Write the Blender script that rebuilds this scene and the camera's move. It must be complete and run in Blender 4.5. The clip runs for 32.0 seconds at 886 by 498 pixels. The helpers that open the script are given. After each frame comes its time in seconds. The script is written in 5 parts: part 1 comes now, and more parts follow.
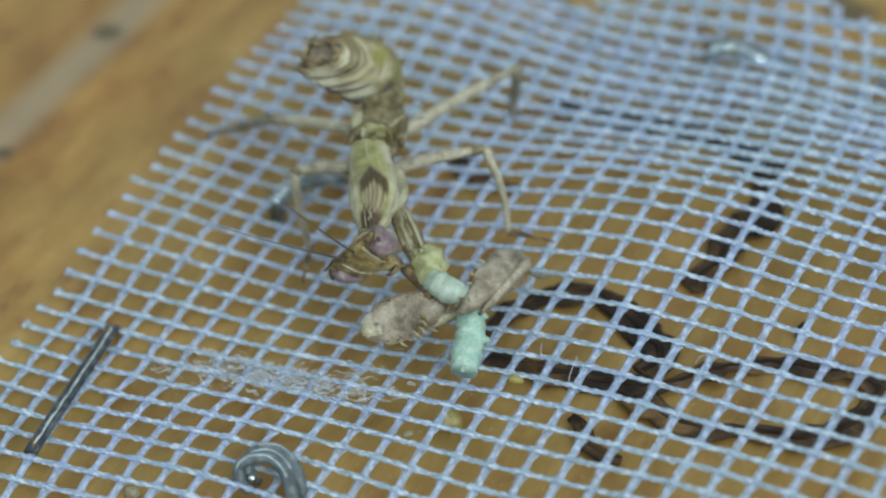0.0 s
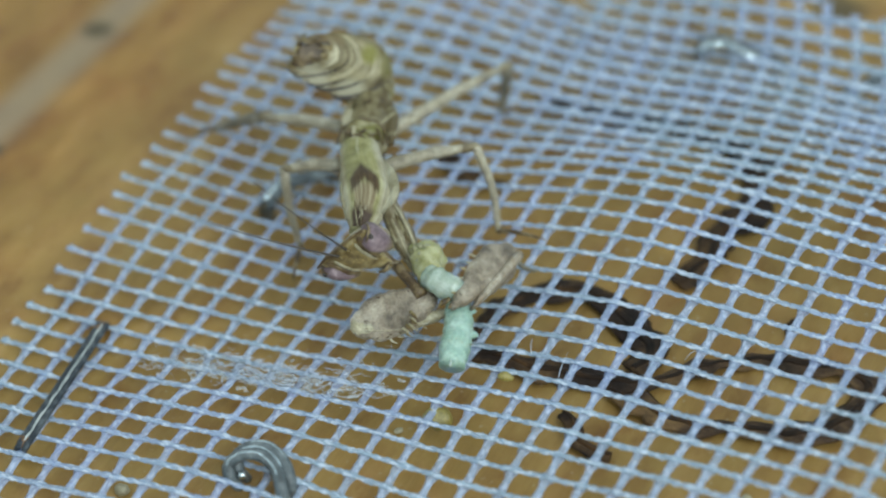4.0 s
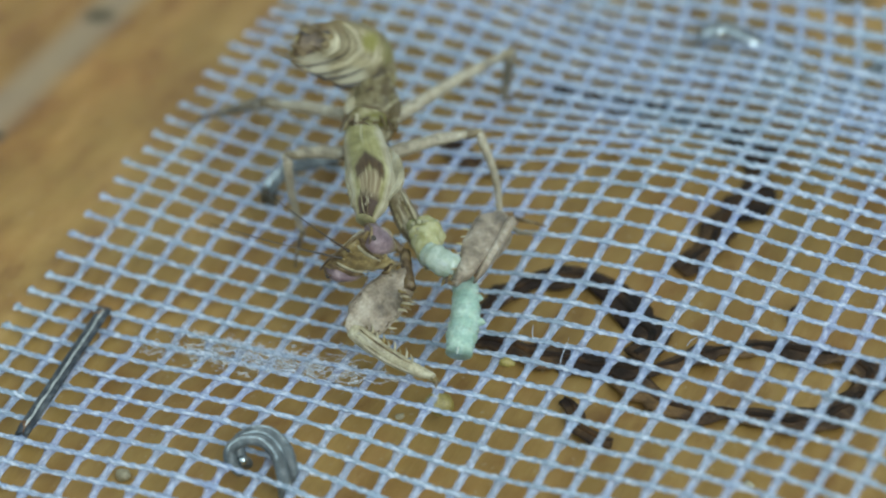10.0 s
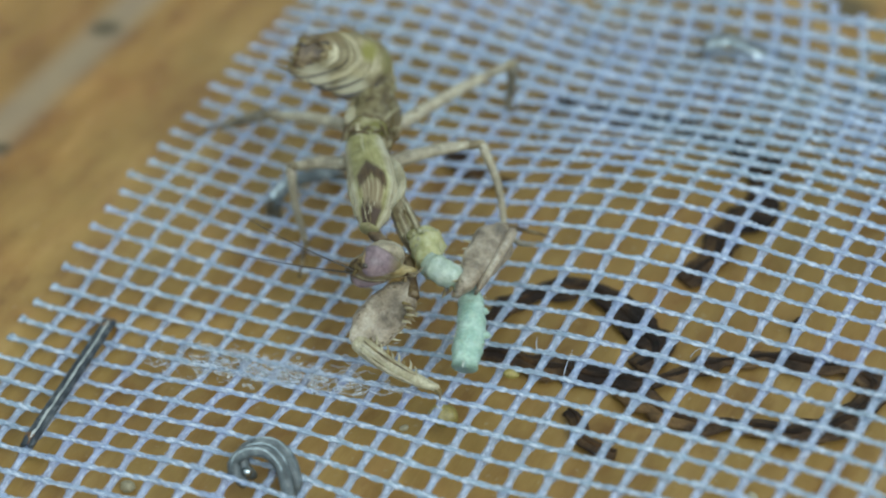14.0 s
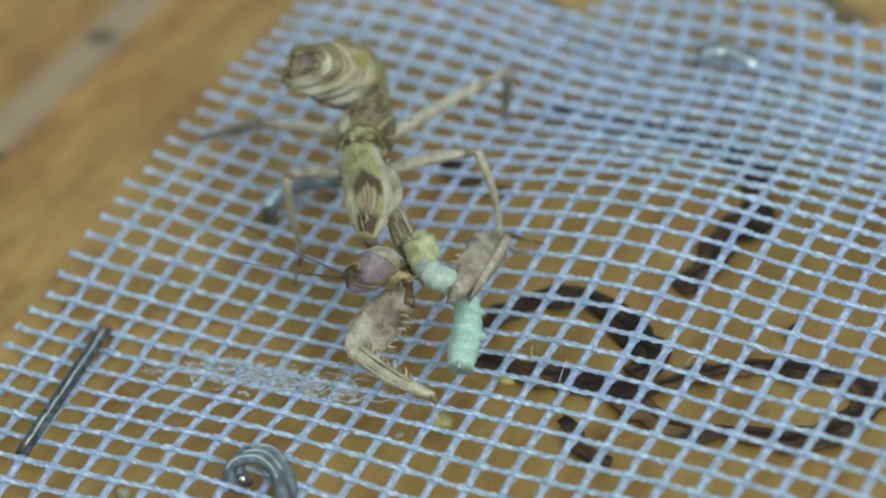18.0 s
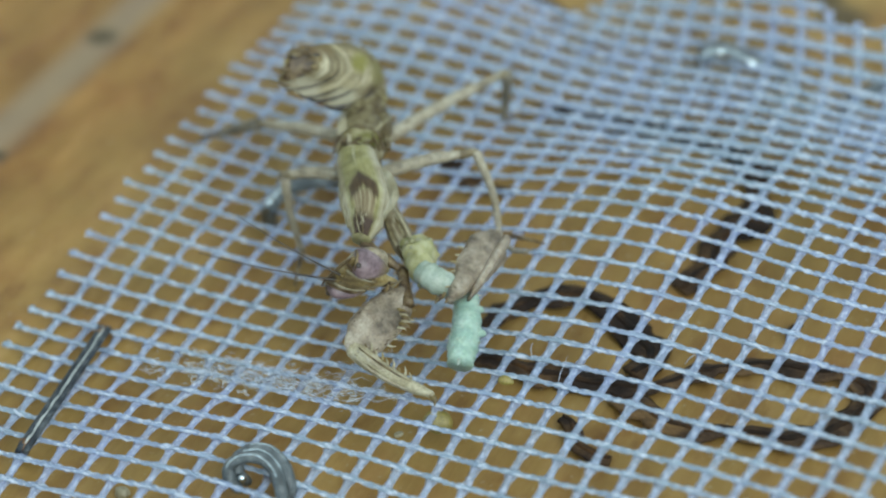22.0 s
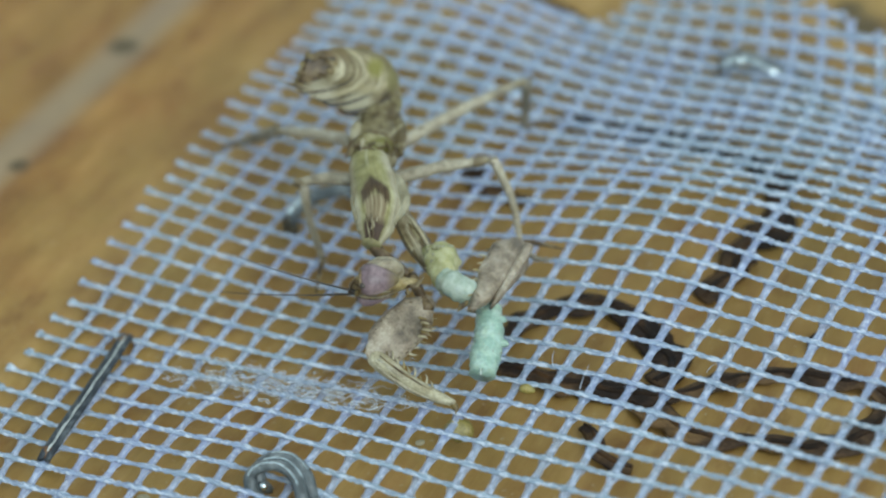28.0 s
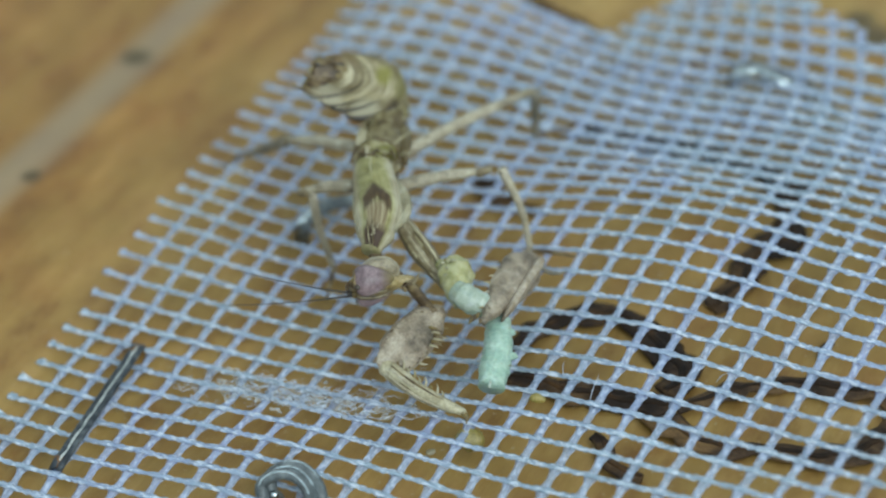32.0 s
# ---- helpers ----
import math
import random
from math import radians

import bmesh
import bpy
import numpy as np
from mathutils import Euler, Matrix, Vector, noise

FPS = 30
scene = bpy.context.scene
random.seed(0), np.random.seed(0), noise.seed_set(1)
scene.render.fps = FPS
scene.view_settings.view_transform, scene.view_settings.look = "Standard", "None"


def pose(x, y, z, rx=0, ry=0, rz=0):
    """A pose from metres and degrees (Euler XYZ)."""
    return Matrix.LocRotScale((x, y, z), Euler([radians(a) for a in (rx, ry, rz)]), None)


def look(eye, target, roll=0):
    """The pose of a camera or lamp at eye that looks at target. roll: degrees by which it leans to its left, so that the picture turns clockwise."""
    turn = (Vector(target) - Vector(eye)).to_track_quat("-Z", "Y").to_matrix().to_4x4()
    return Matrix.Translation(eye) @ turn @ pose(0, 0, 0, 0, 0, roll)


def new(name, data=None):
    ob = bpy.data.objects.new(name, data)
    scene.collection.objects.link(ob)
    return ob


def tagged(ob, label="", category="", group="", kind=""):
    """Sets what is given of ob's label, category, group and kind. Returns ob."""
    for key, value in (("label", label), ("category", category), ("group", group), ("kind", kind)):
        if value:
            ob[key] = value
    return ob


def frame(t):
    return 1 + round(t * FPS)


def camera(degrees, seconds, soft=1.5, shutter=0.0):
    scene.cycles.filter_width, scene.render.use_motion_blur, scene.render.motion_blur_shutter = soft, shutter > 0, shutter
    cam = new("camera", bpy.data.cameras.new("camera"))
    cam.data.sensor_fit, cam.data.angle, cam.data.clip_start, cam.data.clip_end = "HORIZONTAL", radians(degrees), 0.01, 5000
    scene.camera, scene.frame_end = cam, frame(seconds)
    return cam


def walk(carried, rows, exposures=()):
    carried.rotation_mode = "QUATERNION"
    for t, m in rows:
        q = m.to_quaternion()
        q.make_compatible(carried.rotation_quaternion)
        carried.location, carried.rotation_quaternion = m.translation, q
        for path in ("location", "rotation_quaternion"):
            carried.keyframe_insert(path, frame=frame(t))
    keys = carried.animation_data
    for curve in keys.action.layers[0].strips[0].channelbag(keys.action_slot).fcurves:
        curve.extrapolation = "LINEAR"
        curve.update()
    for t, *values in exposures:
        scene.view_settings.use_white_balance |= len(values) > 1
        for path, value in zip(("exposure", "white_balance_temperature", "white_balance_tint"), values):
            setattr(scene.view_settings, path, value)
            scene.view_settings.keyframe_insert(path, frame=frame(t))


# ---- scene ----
# All lengths below are millimetres; MM turns them into metres.
MM = 0.001

# ---- camera ----
cam = camera(22.0, 32.0, soft=2.2)
cam.data.dof.use_dof = True
cam.data.dof.focus_distance = 0.1098
cam.data.dof.aperture_fstop = 30.0
walk(cam, [
    (0, pose(0.04164, -0.06991, 0.07562, 51.510, 2.358, 25.271)),
    (0.5, pose(0.04177, -0.06989, 0.07565, 51.500, 2.392, 25.305)),
    (1, pose(0.04157, -0.06988, 0.07581, 51.400, 2.325, 25.226)),
    (1.5, pose(0.04176, -0.06988, 0.07574, 51.441, 2.388, 25.263)),
    (2, pose(0.04187, -0.06991, 0.07562, 51.501, 2.408, 25.261)),
    (2.5, pose(0.04186, -0.06992, 0.07568, 51.479, 2.381, 25.226)),
    (3, pose(0.04187, -0.06994, 0.07565, 51.498, 2.370, 25.186)),
    (3.5, pose(0.04175, -0.06994, 0.07561, 51.492, 2.296, 25.135)),
    (5.5, pose(0.04199, -0.06988, 0.07540, 51.440, 2.232, 25.087)),
    (6, pose(0.04198, -0.06988, 0.07541, 51.414, 2.221, 25.088)),
    (6.5, pose(0.04207, -0.06990, 0.07543, 51.405, 2.256, 25.102)),
    (7, pose(0.04199, -0.06999, 0.07547, 51.393, 2.209, 25.073)),
    (7.5, pose(0.04205, -0.06998, 0.07546, 51.385, 2.231, 25.120)),
    (8, pose(0.04215, -0.06993, 0.07541, 51.377, 2.288, 25.168)),
    (8.5, pose(0.04207, -0.06986, 0.07532, 51.357, 2.264, 25.208)),
    (9, pose(0.04196, -0.06993, 0.07526, 51.350, 2.218, 25.222)),
    (9.5, pose(0.04194, -0.06996, 0.07522, 51.330, 2.219, 25.235)),
    (10, pose(0.04186, -0.07000, 0.07525, 51.276, 2.209, 25.235)),
    (10.5, pose(0.04182, -0.06998, 0.07517, 51.271, 2.230, 25.261)),
    (11, pose(0.04194, -0.07002, 0.07523, 51.266, 2.300, 25.321)),
    (11.5, pose(0.04184, -0.07003, 0.07526, 51.271, 2.289, 25.324)),
    (12, pose(0.04182, -0.07009, 0.07530, 51.320, 2.272, 25.345)),
    (12.5, pose(0.04194, -0.07008, 0.07532, 51.399, 2.346, 25.382)),
    (13, pose(0.04197, -0.07005, 0.07532, 51.467, 2.377, 25.385)),
    (13.5, pose(0.04202, -0.07006, 0.07525, 51.562, 2.384, 25.377)),
    (14, pose(0.04218, -0.07004, 0.07537, 51.579, 2.404, 25.382)),
    (14.5, pose(0.04213, -0.07008, 0.07530, 51.643, 2.360, 25.321)),
    (16.5, pose(0.04209, -0.07005, 0.07534, 51.707, 2.323, 25.306)),
    (17, pose(0.04215, -0.07014, 0.07523, 51.802, 2.319, 25.315)),
    (17.5, pose(0.04228, -0.07015, 0.07530, 51.818, 2.334, 25.339)),
    (18, pose(0.04231, -0.07024, 0.07520, 51.903, 2.333, 25.320)),
    (18.5, pose(0.04234, -0.07017, 0.07534, 51.853, 2.330, 25.357)),
    (19, pose(0.04226, -0.07028, 0.07516, 51.945, 2.326, 25.306)),
    (19.5, pose(0.04225, -0.07030, 0.07514, 51.957, 2.322, 25.302)),
    (20, pose(0.04236, -0.07031, 0.07509, 51.981, 2.330, 25.347)),
    (20.5, pose(0.04251, -0.07025, 0.07513, 51.939, 2.383, 25.383)),
    (21, pose(0.04261, -0.07024, 0.07500, 51.976, 2.407, 25.406)),
    (21.5, pose(0.04263, -0.07027, 0.07493, 52.012, 2.384, 25.429)),
    (22, pose(0.04256, -0.07025, 0.07504, 51.989, 2.381, 25.413)),
    (22.5, pose(0.04258, -0.07029, 0.07510, 52.036, 2.440, 25.429)),
    (23, pose(0.04265, -0.07031, 0.07513, 52.110, 2.518, 25.489)),
    (23.5, pose(0.04261, -0.07036, 0.07509, 52.183, 2.529, 25.537)),
    (24, pose(0.04247, -0.07026, 0.07523, 52.116, 2.533, 25.550)),
    (24.5, pose(0.04247, -0.07032, 0.07520, 52.152, 2.546, 25.567)),
    (25, pose(0.04253, -0.07035, 0.07510, 52.198, 2.571, 25.626)),
    (25.5, pose(0.04257, -0.07030, 0.07508, 52.187, 2.628, 25.662)),
    (27.5, pose(0.04246, -0.07042, 0.07501, 52.264, 2.627, 25.770)),
    (28, pose(0.04253, -0.07042, 0.07500, 52.282, 2.655, 25.813)),
    (28.5, pose(0.04254, -0.07045, 0.07500, 52.294, 2.653, 25.832)),
    (29, pose(0.04255, -0.07055, 0.07502, 52.337, 2.656, 25.836)),
    (29.5, pose(0.04258, -0.07062, 0.07496, 52.407, 2.675, 25.870)),
    (30, pose(0.04269, -0.07062, 0.07504, 52.425, 2.759, 25.938)),
    (30.5, pose(0.04258, -0.07070, 0.07500, 52.488, 2.722, 25.960)),
    (31, pose(0.04272, -0.07066, 0.07501, 52.544, 2.796, 26.046)),
    (31.5, pose(0.04269, -0.07064, 0.07505, 52.572, 2.815, 26.048)),
    (32, pose(0.04277, -0.07068, 0.07509, 52.608, 2.860, 26.062)),
])

# ---- light ----
world = bpy.data.worlds.new("room_light")
world.use_nodes = True
world.node_tree.nodes["Background"].inputs["Color"].default_value = (0.77, 0.955, 1.0, 1)
world.node_tree.nodes["Background"].inputs["Strength"].default_value = 0.82
scene.world = world
lamp_data = bpy.data.lights.new("desk_lamp_light", "AREA")
lamp_data.shape, lamp_data.size, lamp_data.energy = "DISK", 0.14, 0.26
lamp_data.color = (0.90, 1.0, 0.99)
lamp = new("desk_lamp_light", lamp_data)
lamp.matrix_basis = look((0.138, -0.074, 0.122), (0.006, 0.012, 0.0))
scene.view_settings.exposure = 0.18


# ---- helpers for meshes ----
def spline(pts, n=6):
    """Points along a smooth curve through pts, with the parameter of each."""
    pts = [Vector(p) for p in pts]
    out, where = [], []
    for k in range(len(pts) - 1):
        a = pts[k - 1] if k else pts[k] * 2 - pts[k + 1]
        b, c = pts[k], pts[k + 1]
        e = pts[k + 2] if k + 2 < len(pts) else c * 2 - b
        for s in range(n):
            t = s / n
            out.append(0.5 * (2 * b + (c - a) * t + (2 * a - 5 * b + 4 * c - e) * t * t + (3 * b - a - 3 * c + e) * t ** 3))
            where.append(k + t)
    out.append(pts[-1])
    where.append(len(pts) - 1)
    return out, where


def loft(bm, pts, radii, sides=10, n=6, up=(0, 0, 1), wobble=0.0, ridges=0, ridge=0.0, caps=True):
    """A tube along pts. radii: one number a point, or a pair (across, along up)."""
    mids, where = spline(pts, n)
    up = Vector(up)
    rad = [(r, r) if isinstance(r, (int, float)) else r for r in radii]
    rings = []
    for k, (m, w) in enumerate(zip(mids, where)):
        d = (mids[min(k + 1, len(mids) - 1)] - mids[max(k - 1, 0)]).normalized()
        side = d.cross(up)
        if side.length < 1e-4:
            side = d.cross(Vector((1, 0, 0)))
        side.normalize()
        top = side.cross(d).normalized()
        i = min(int(w), len(rad) - 2)
        f = w - i
        f = f * f * (3 - 2 * f)
        ra = rad[i][0] * (1 - f) + rad[i + 1][0] * f
        rb = rad[i][1] * (1 - f) + rad[i + 1][1] * f
        if ridges:
            g = 1 + ridge * math.cos(2 * math.pi * ridges * w / (len(pts) - 1))
            ra, rb = ra * g, rb * g
        ring = []
        for s in range(sides):
            a = 2 * math.pi * s / sides
            q = m + side * (ra * math.cos(a)) + top * (rb * math.sin(a))
            if wobble:
                q += noise.noise_vector(q * 1.7) * wobble * min(ra, rb)
            ring.append(bm.verts.new(q))
        rings.append(ring)
    for a, b in zip(rings, rings[1:]):
        for s in range(sides):
            bm.faces.new((a[s], a[(s + 1) % sides], b[(s + 1) % sides], b[s]))
    if caps:
        bm.faces.new(rings[0][::-1])
        bm.faces.new(rings[-1])


def ellipsoid(bm, mid, axes, r, u=16, v=10):
    """An ellipsoid with its three axes given as vectors of unit length."""
    m = Matrix.Identity(4)
    for k in range(3):
        for q in range(3):
            m[q][k] = axes[k][q] * r[k]
        m[k][3] = mid[k]
    bmesh.ops.create_uvsphere(bm, u_segments=u, v_segments=v, radius=1.0, matrix=m)


def part(name, bm, material, parent=None, label="", at=(0, 0, 0), smooth=True):
    """Links bm (millimetres, in the parent's space) as one mesh under parent, with its origin at at."""
    at = Vector(at)
    bmesh.ops.recalc_face_normals(bm, faces=bm.faces)
    for v in bm.verts:
        v.co = (v.co - at) * MM
    me = bpy.data.meshes.new(name)
    bm.to_mesh(me)
    bm.free()
    me.materials.append(material)
    for f in me.polygons:
        f.use_smooth = smooth
    ob = new(name, me)
    ob.matrix_basis = Matrix.Translation(at * MM)
    if parent:
        ob.parent = parent
    if label:
        ob["label"] = label
    return ob


def box(bm, lo, hi):
    lo, hi = Vector(lo), Vector(hi)
    m = Matrix.Translation((lo + hi) / 2) @ Matrix.Diagonal((*(hi - lo), 1))
    return bmesh.ops.create_cube(bm, size=1, matrix=m)["verts"]


# ---- materials ----
def material(name, rough=0.5, metal=0.0, spec=0.5):
    mat = bpy.data.materials.new(name)
    mat.use_nodes = True
    nt = mat.node_tree
    bsdf = nt.nodes["Principled BSDF"]
    bsdf.inputs["Roughness"].default_value = rough
    bsdf.inputs["Metallic"].default_value = metal
    bsdf.inputs["Specular IOR Level"].default_value = spec
    return mat, nt, bsdf


def node(nt, kind, **given):
    n = nt.nodes.new(kind)
    for k, v in given.items():
        n.inputs[k].default_value = v
    return n


def ramp(nt, fac, stops):
    n = nt.nodes.new("ShaderNodeValToRGB")
    el = n.color_ramp.elements
    while len(el) < len(stops):
        el.new(0.5)
    for e, (at, col) in zip(el, stops):
        e.position, e.color = at, (*col, 1)
    nt.links.new(fac, n.inputs["Fac"])
    return n.outputs["Color"]


def mix(nt, fac, a, b, blend="MIX"):
    n = nt.nodes.new("ShaderNodeMix")
    n.data_type, n.blend_type = "RGBA", blend
    for sock, val in ((n.inputs["Factor"], fac), (n.inputs["A"], a), (n.inputs["B"], b)):
        if isinstance(val, (int, float)):
            sock.default_value = val
        elif isinstance(val, tuple):
            sock.default_value = (*val, 1)
        else:
            nt.links.new(val, sock)
    return n.outputs["Result"]


def coords(nt, scale=(1, 1, 1), offset=(0, 0, 0)):
    """Object coordinates in millimetres, stretched by scale."""
    tc = nt.nodes.new("ShaderNodeTexCoord")
    m = nt.nodes.new("ShaderNodeMapping")
    m.inputs["Scale"].default_value = [s / MM for s in scale]
    m.inputs["Location"].default_value = offset
    nt.links.new(tc.outputs["Object"], m.inputs["Vector"])
    return m.outputs["Vector"]


def noisy(nt, vector, scale, detail=4.0, rough=0.55):
    n = node(nt, "ShaderNodeTexNoise", Scale=scale, Detail=detail, Roughness=rough)
    nt.links.new(vector, n.inputs["Vector"])
    return n.outputs["Fac"]


def math_node(nt, op, a, b=0.0):
    n = nt.nodes.new("ShaderNodeMath")
    n.operation = op
    for sock, val in zip(n.inputs, (a, b)):
        if isinstance(val, (int, float)):
            sock.default_value = val
        else:
            nt.links.new(val, sock)
    return n.outputs[0]


def bump(nt, bsdf, height, strength, distance):
    n = nt.nodes.new("ShaderNodeBump")
    n.inputs["Strength"].default_value = strength
    n.inputs["Distance"].default_value = distance * MM
    nt.links.new(height, n.inputs["Height"])
    nt.links.new(n.outputs["Normal"], bsdf.inputs["Normal"])


def mottled(name, dark, mid, light, scale, rough=0.5, spots=None, spot_scale=3.0, spot_at=0.66, bumps=0.25, depth=0.05, sss=0.0, stretch=(1, 1, 1), spec=0.5, alpha=1.0, grain=0.55):
    """Chitin, skin or fibre: three tones from noise, with fine relief and, if given, dark spots."""
    mat, nt, bsdf = material(name, rough, spec=spec)
    v = coords(nt, stretch)
    big = noisy(nt, v, scale, 5.0, 0.6)
    col = ramp(nt, big, [(0.30, dark), (0.5, mid), (0.68, light)])
    fine = noisy(nt, v, scale * 7, 4.0, 0.65)
    col = mix(nt, grain, col, ramp(nt, fine, [(0.28, (0.38, 0.36, 0.33)), (0.7, (1.38, 1.38, 1.38))]), "MULTIPLY")
    if spots:
        sp = noisy(nt, v, spot_scale, 2.0, 0.4)
        fac = ramp(nt, sp, [(spot_at, (0, 0, 0)), (spot_at + 0.05, (1, 1, 1))])
        col = mix(nt, fac, col, spots)
    nt.links.new(col, bsdf.inputs["Base Color"])
    bsdf.inputs["Alpha"].default_value = alpha
    if sss:
        bsdf.inputs["Subsurface Weight"].default_value = sss
        bsdf.inputs["Subsurface Radius"].default_value = (1.0, 0.8, 0.5)
        bsdf.inputs["Subsurface Scale"].default_value = 0.6 * MM
    bump(nt, bsdf, fine, bumps, depth)
    return mat


def shield_material():
    """The shield of the back: pale green above, cream at the rims, a brown chevron, a streaked field below it and a brown nape."""
    mat, nt, bsdf = material("pale_green_shield", 0.42, spec=0.35)
    tc = nt.nodes.new("ShaderNodeTexCoord")
    sep = nt.nodes.new("ShaderNodeSeparateXYZ")
    nt.links.new(tc.outputs["UV"], sep.inputs[0])
    m = nt.nodes.new("ShaderNodeMapping")
    m.inputs["Scale"].default_value = (7.0, 1.6, 1.0)
    nt.links.new(tc.outputs["UV"], m.inputs["Vector"])
    streak = noisy(nt, m.outputs["Vector"], 1.5, 6.0, 0.65)
    fray = math_node(nt, "MULTIPLY", math_node(nt, "SUBTRACT", streak, 0.5), 0.10)
    broad = noisy(nt, coords(nt), 0.9, 4.0, 0.6)
    u = math_node(nt, "ABSOLUTE", math_node(nt, "SUBTRACT", sep.outputs["X"], 0.04))
    v = math_node(nt, "ADD", sep.outputs["Y"], fray)

    def band(value, lo, hi, soft):
        """1 where value lies between lo and hi."""
        rise = math_node(nt, "DIVIDE", math_node(nt, "SUBTRACT", value, lo), soft)
        fall = math_node(nt, "DIVIDE", math_node(nt, "SUBTRACT", hi, value), soft)
        both = math_node(nt, "MINIMUM", rise, fall)
        return math_node(nt, "MINIMUM", math_node(nt, "MAXIMUM", both, 0.0), 1.0)

    col = ramp(nt, broad, [(0.3, (0.14, 0.125, 0.04)), (0.5, (0.235, 0.215, 0.085)), (0.68, (0.34, 0.32, 0.165))])
    cream = ramp(nt, broad, [(0.3, (0.21, 0.175, 0.10)), (0.65, (0.38, 0.35, 0.25))])
    col = mix(nt, band(u, 0.62, 9.0, 0.22), col, cream)
    field = math_node(nt, "MULTIPLY", band(v, 0.58, 0.88, 0.06), band(u, -1.0, 0.60, 0.16))
    col = mix(nt, field, col, ramp(nt, streak, [(0.36, (0.16, 0.115, 0.06)), (0.5, (0.21, 0.165, 0.095)), (0.64, (0.27, 0.23, 0.145))]))
    spread = math_node(nt, "MULTIPLY", u, 0.17)
    arm = math_node(nt, "SUBTRACT", v, spread)
    chevron = math_node(nt, "MULTIPLY", band(arm, 0.42, 0.61, 0.05), band(u, -1.0, 0.66, 0.12))
    brown = ramp(nt, broad, [(0.35, (0.028, 0.014, 0.004)), (0.65, (0.07, 0.04, 0.014))])
    col = mix(nt, chevron, col, brown)
    foot = math_node(nt, "MULTIPLY", band(v, 0.79, 2.0, 0.07), band(u, -1.0, 0.72, 0.15))
    col = mix(nt, foot, col, (0.05, 0.026, 0.014))
    keel = math_node(nt, "MULTIPLY", band(u, -1.0, 0.05, 0.04), band(v, -1.0, 0.36, 0.06))
    col = mix(nt, keel, col, (0.42, 0.40, 0.28))
    col = mix(nt, 0.6, col, ramp(nt, streak, [(0.35, (0.55, 0.52, 0.45)), (0.5, (1, 1, 1)), (0.66, (1.3, 1.3, 1.28))]), "MULTIPLY")
    nt.links.new(col, bsdf.inputs["Base Color"])
    bsdf.inputs["Subsurface Weight"].default_value = 0.12
    bsdf.inputs["Subsurface Radius"].default_value = (1.0, 0.8, 0.5)
    bsdf.inputs["Subsurface Scale"].default_value = 0.5 * MM
    bump(nt, bsdf, streak, 0.4, 0.10)
    return mat


def banded(name, marks):
    """Chitin with fine uneven lines that run round the part (its map counts along and round)."""
    mat, nt, bsdf = material(name, 0.45)
    v = coords(nt)
    tc = nt.nodes.new("ShaderNodeTexCoord")
    m = nt.nodes.new("ShaderNodeMapping")
    m.inputs["Scale"].default_value = (1.3, 0.5, 1.0)
    nt.links.new(tc.outputs["UV"], m.inputs["Vector"])
    lines = noisy(nt, m.outputs["Vector"], 1.5, 7.0, 0.68)
    col = ramp(nt, lines, [(0.33, (0.04, 0.028, 0.011)), (0.45, (0.14, 0.11, 0.052)), (0.56, (0.26, 0.228, 0.135)), (0.69, (0.46, 0.425, 0.315))])
    m = nt.nodes.new("ShaderNodeMapping")
    m.inputs["Scale"].default_value = (5.2, 0.40, 1.0)
    nt.links.new(tc.outputs["UV"], m.inputs["Vector"])
    hair = noisy(nt, m.outputs["Vector"], 1.3, 6.0, 0.7)
    col = mix(nt, 0.75, col, ramp(nt, hair, [(0.38, (0.16, 0.13, 0.08)), (0.47, (0.85, 0.82, 0.74)), (0.60, (1.45, 1.45, 1.42))]), "MULTIPLY")
    streak = noisy(nt, v, 1.6, 5.0, 0.65)
    col = mix(nt, 0.5, col, ramp(nt, streak, [(0.3, (0.55, 0.50, 0.42)), (0.65, (1.25, 1.23, 1.15))]), "MULTIPLY")
    for mid_at, r, tone in marks:
        dist = nt.nodes.new("ShaderNodeVectorMath")
        dist.operation = "DISTANCE"
        nt.links.new(v, dist.inputs[0])
        dist.inputs[1].default_value = mid_at
        away = math_node(nt, "ADD", math_node(nt, "DIVIDE", dist.outputs["Value"], r * 2), math_node(nt, "MULTIPLY", math_node(nt, "SUBTRACT", lines, 0.5), 0.9))
        col = mix(nt, ramp(nt, away, [(0.36, (0.9, 0.9, 0.9)), (0.62, (0, 0, 0))]), col, tone)
    nt.links.new(col, bsdf.inputs["Base Color"])
    bump(nt, bsdf, hair, 0.8, 0.12)
    return mat


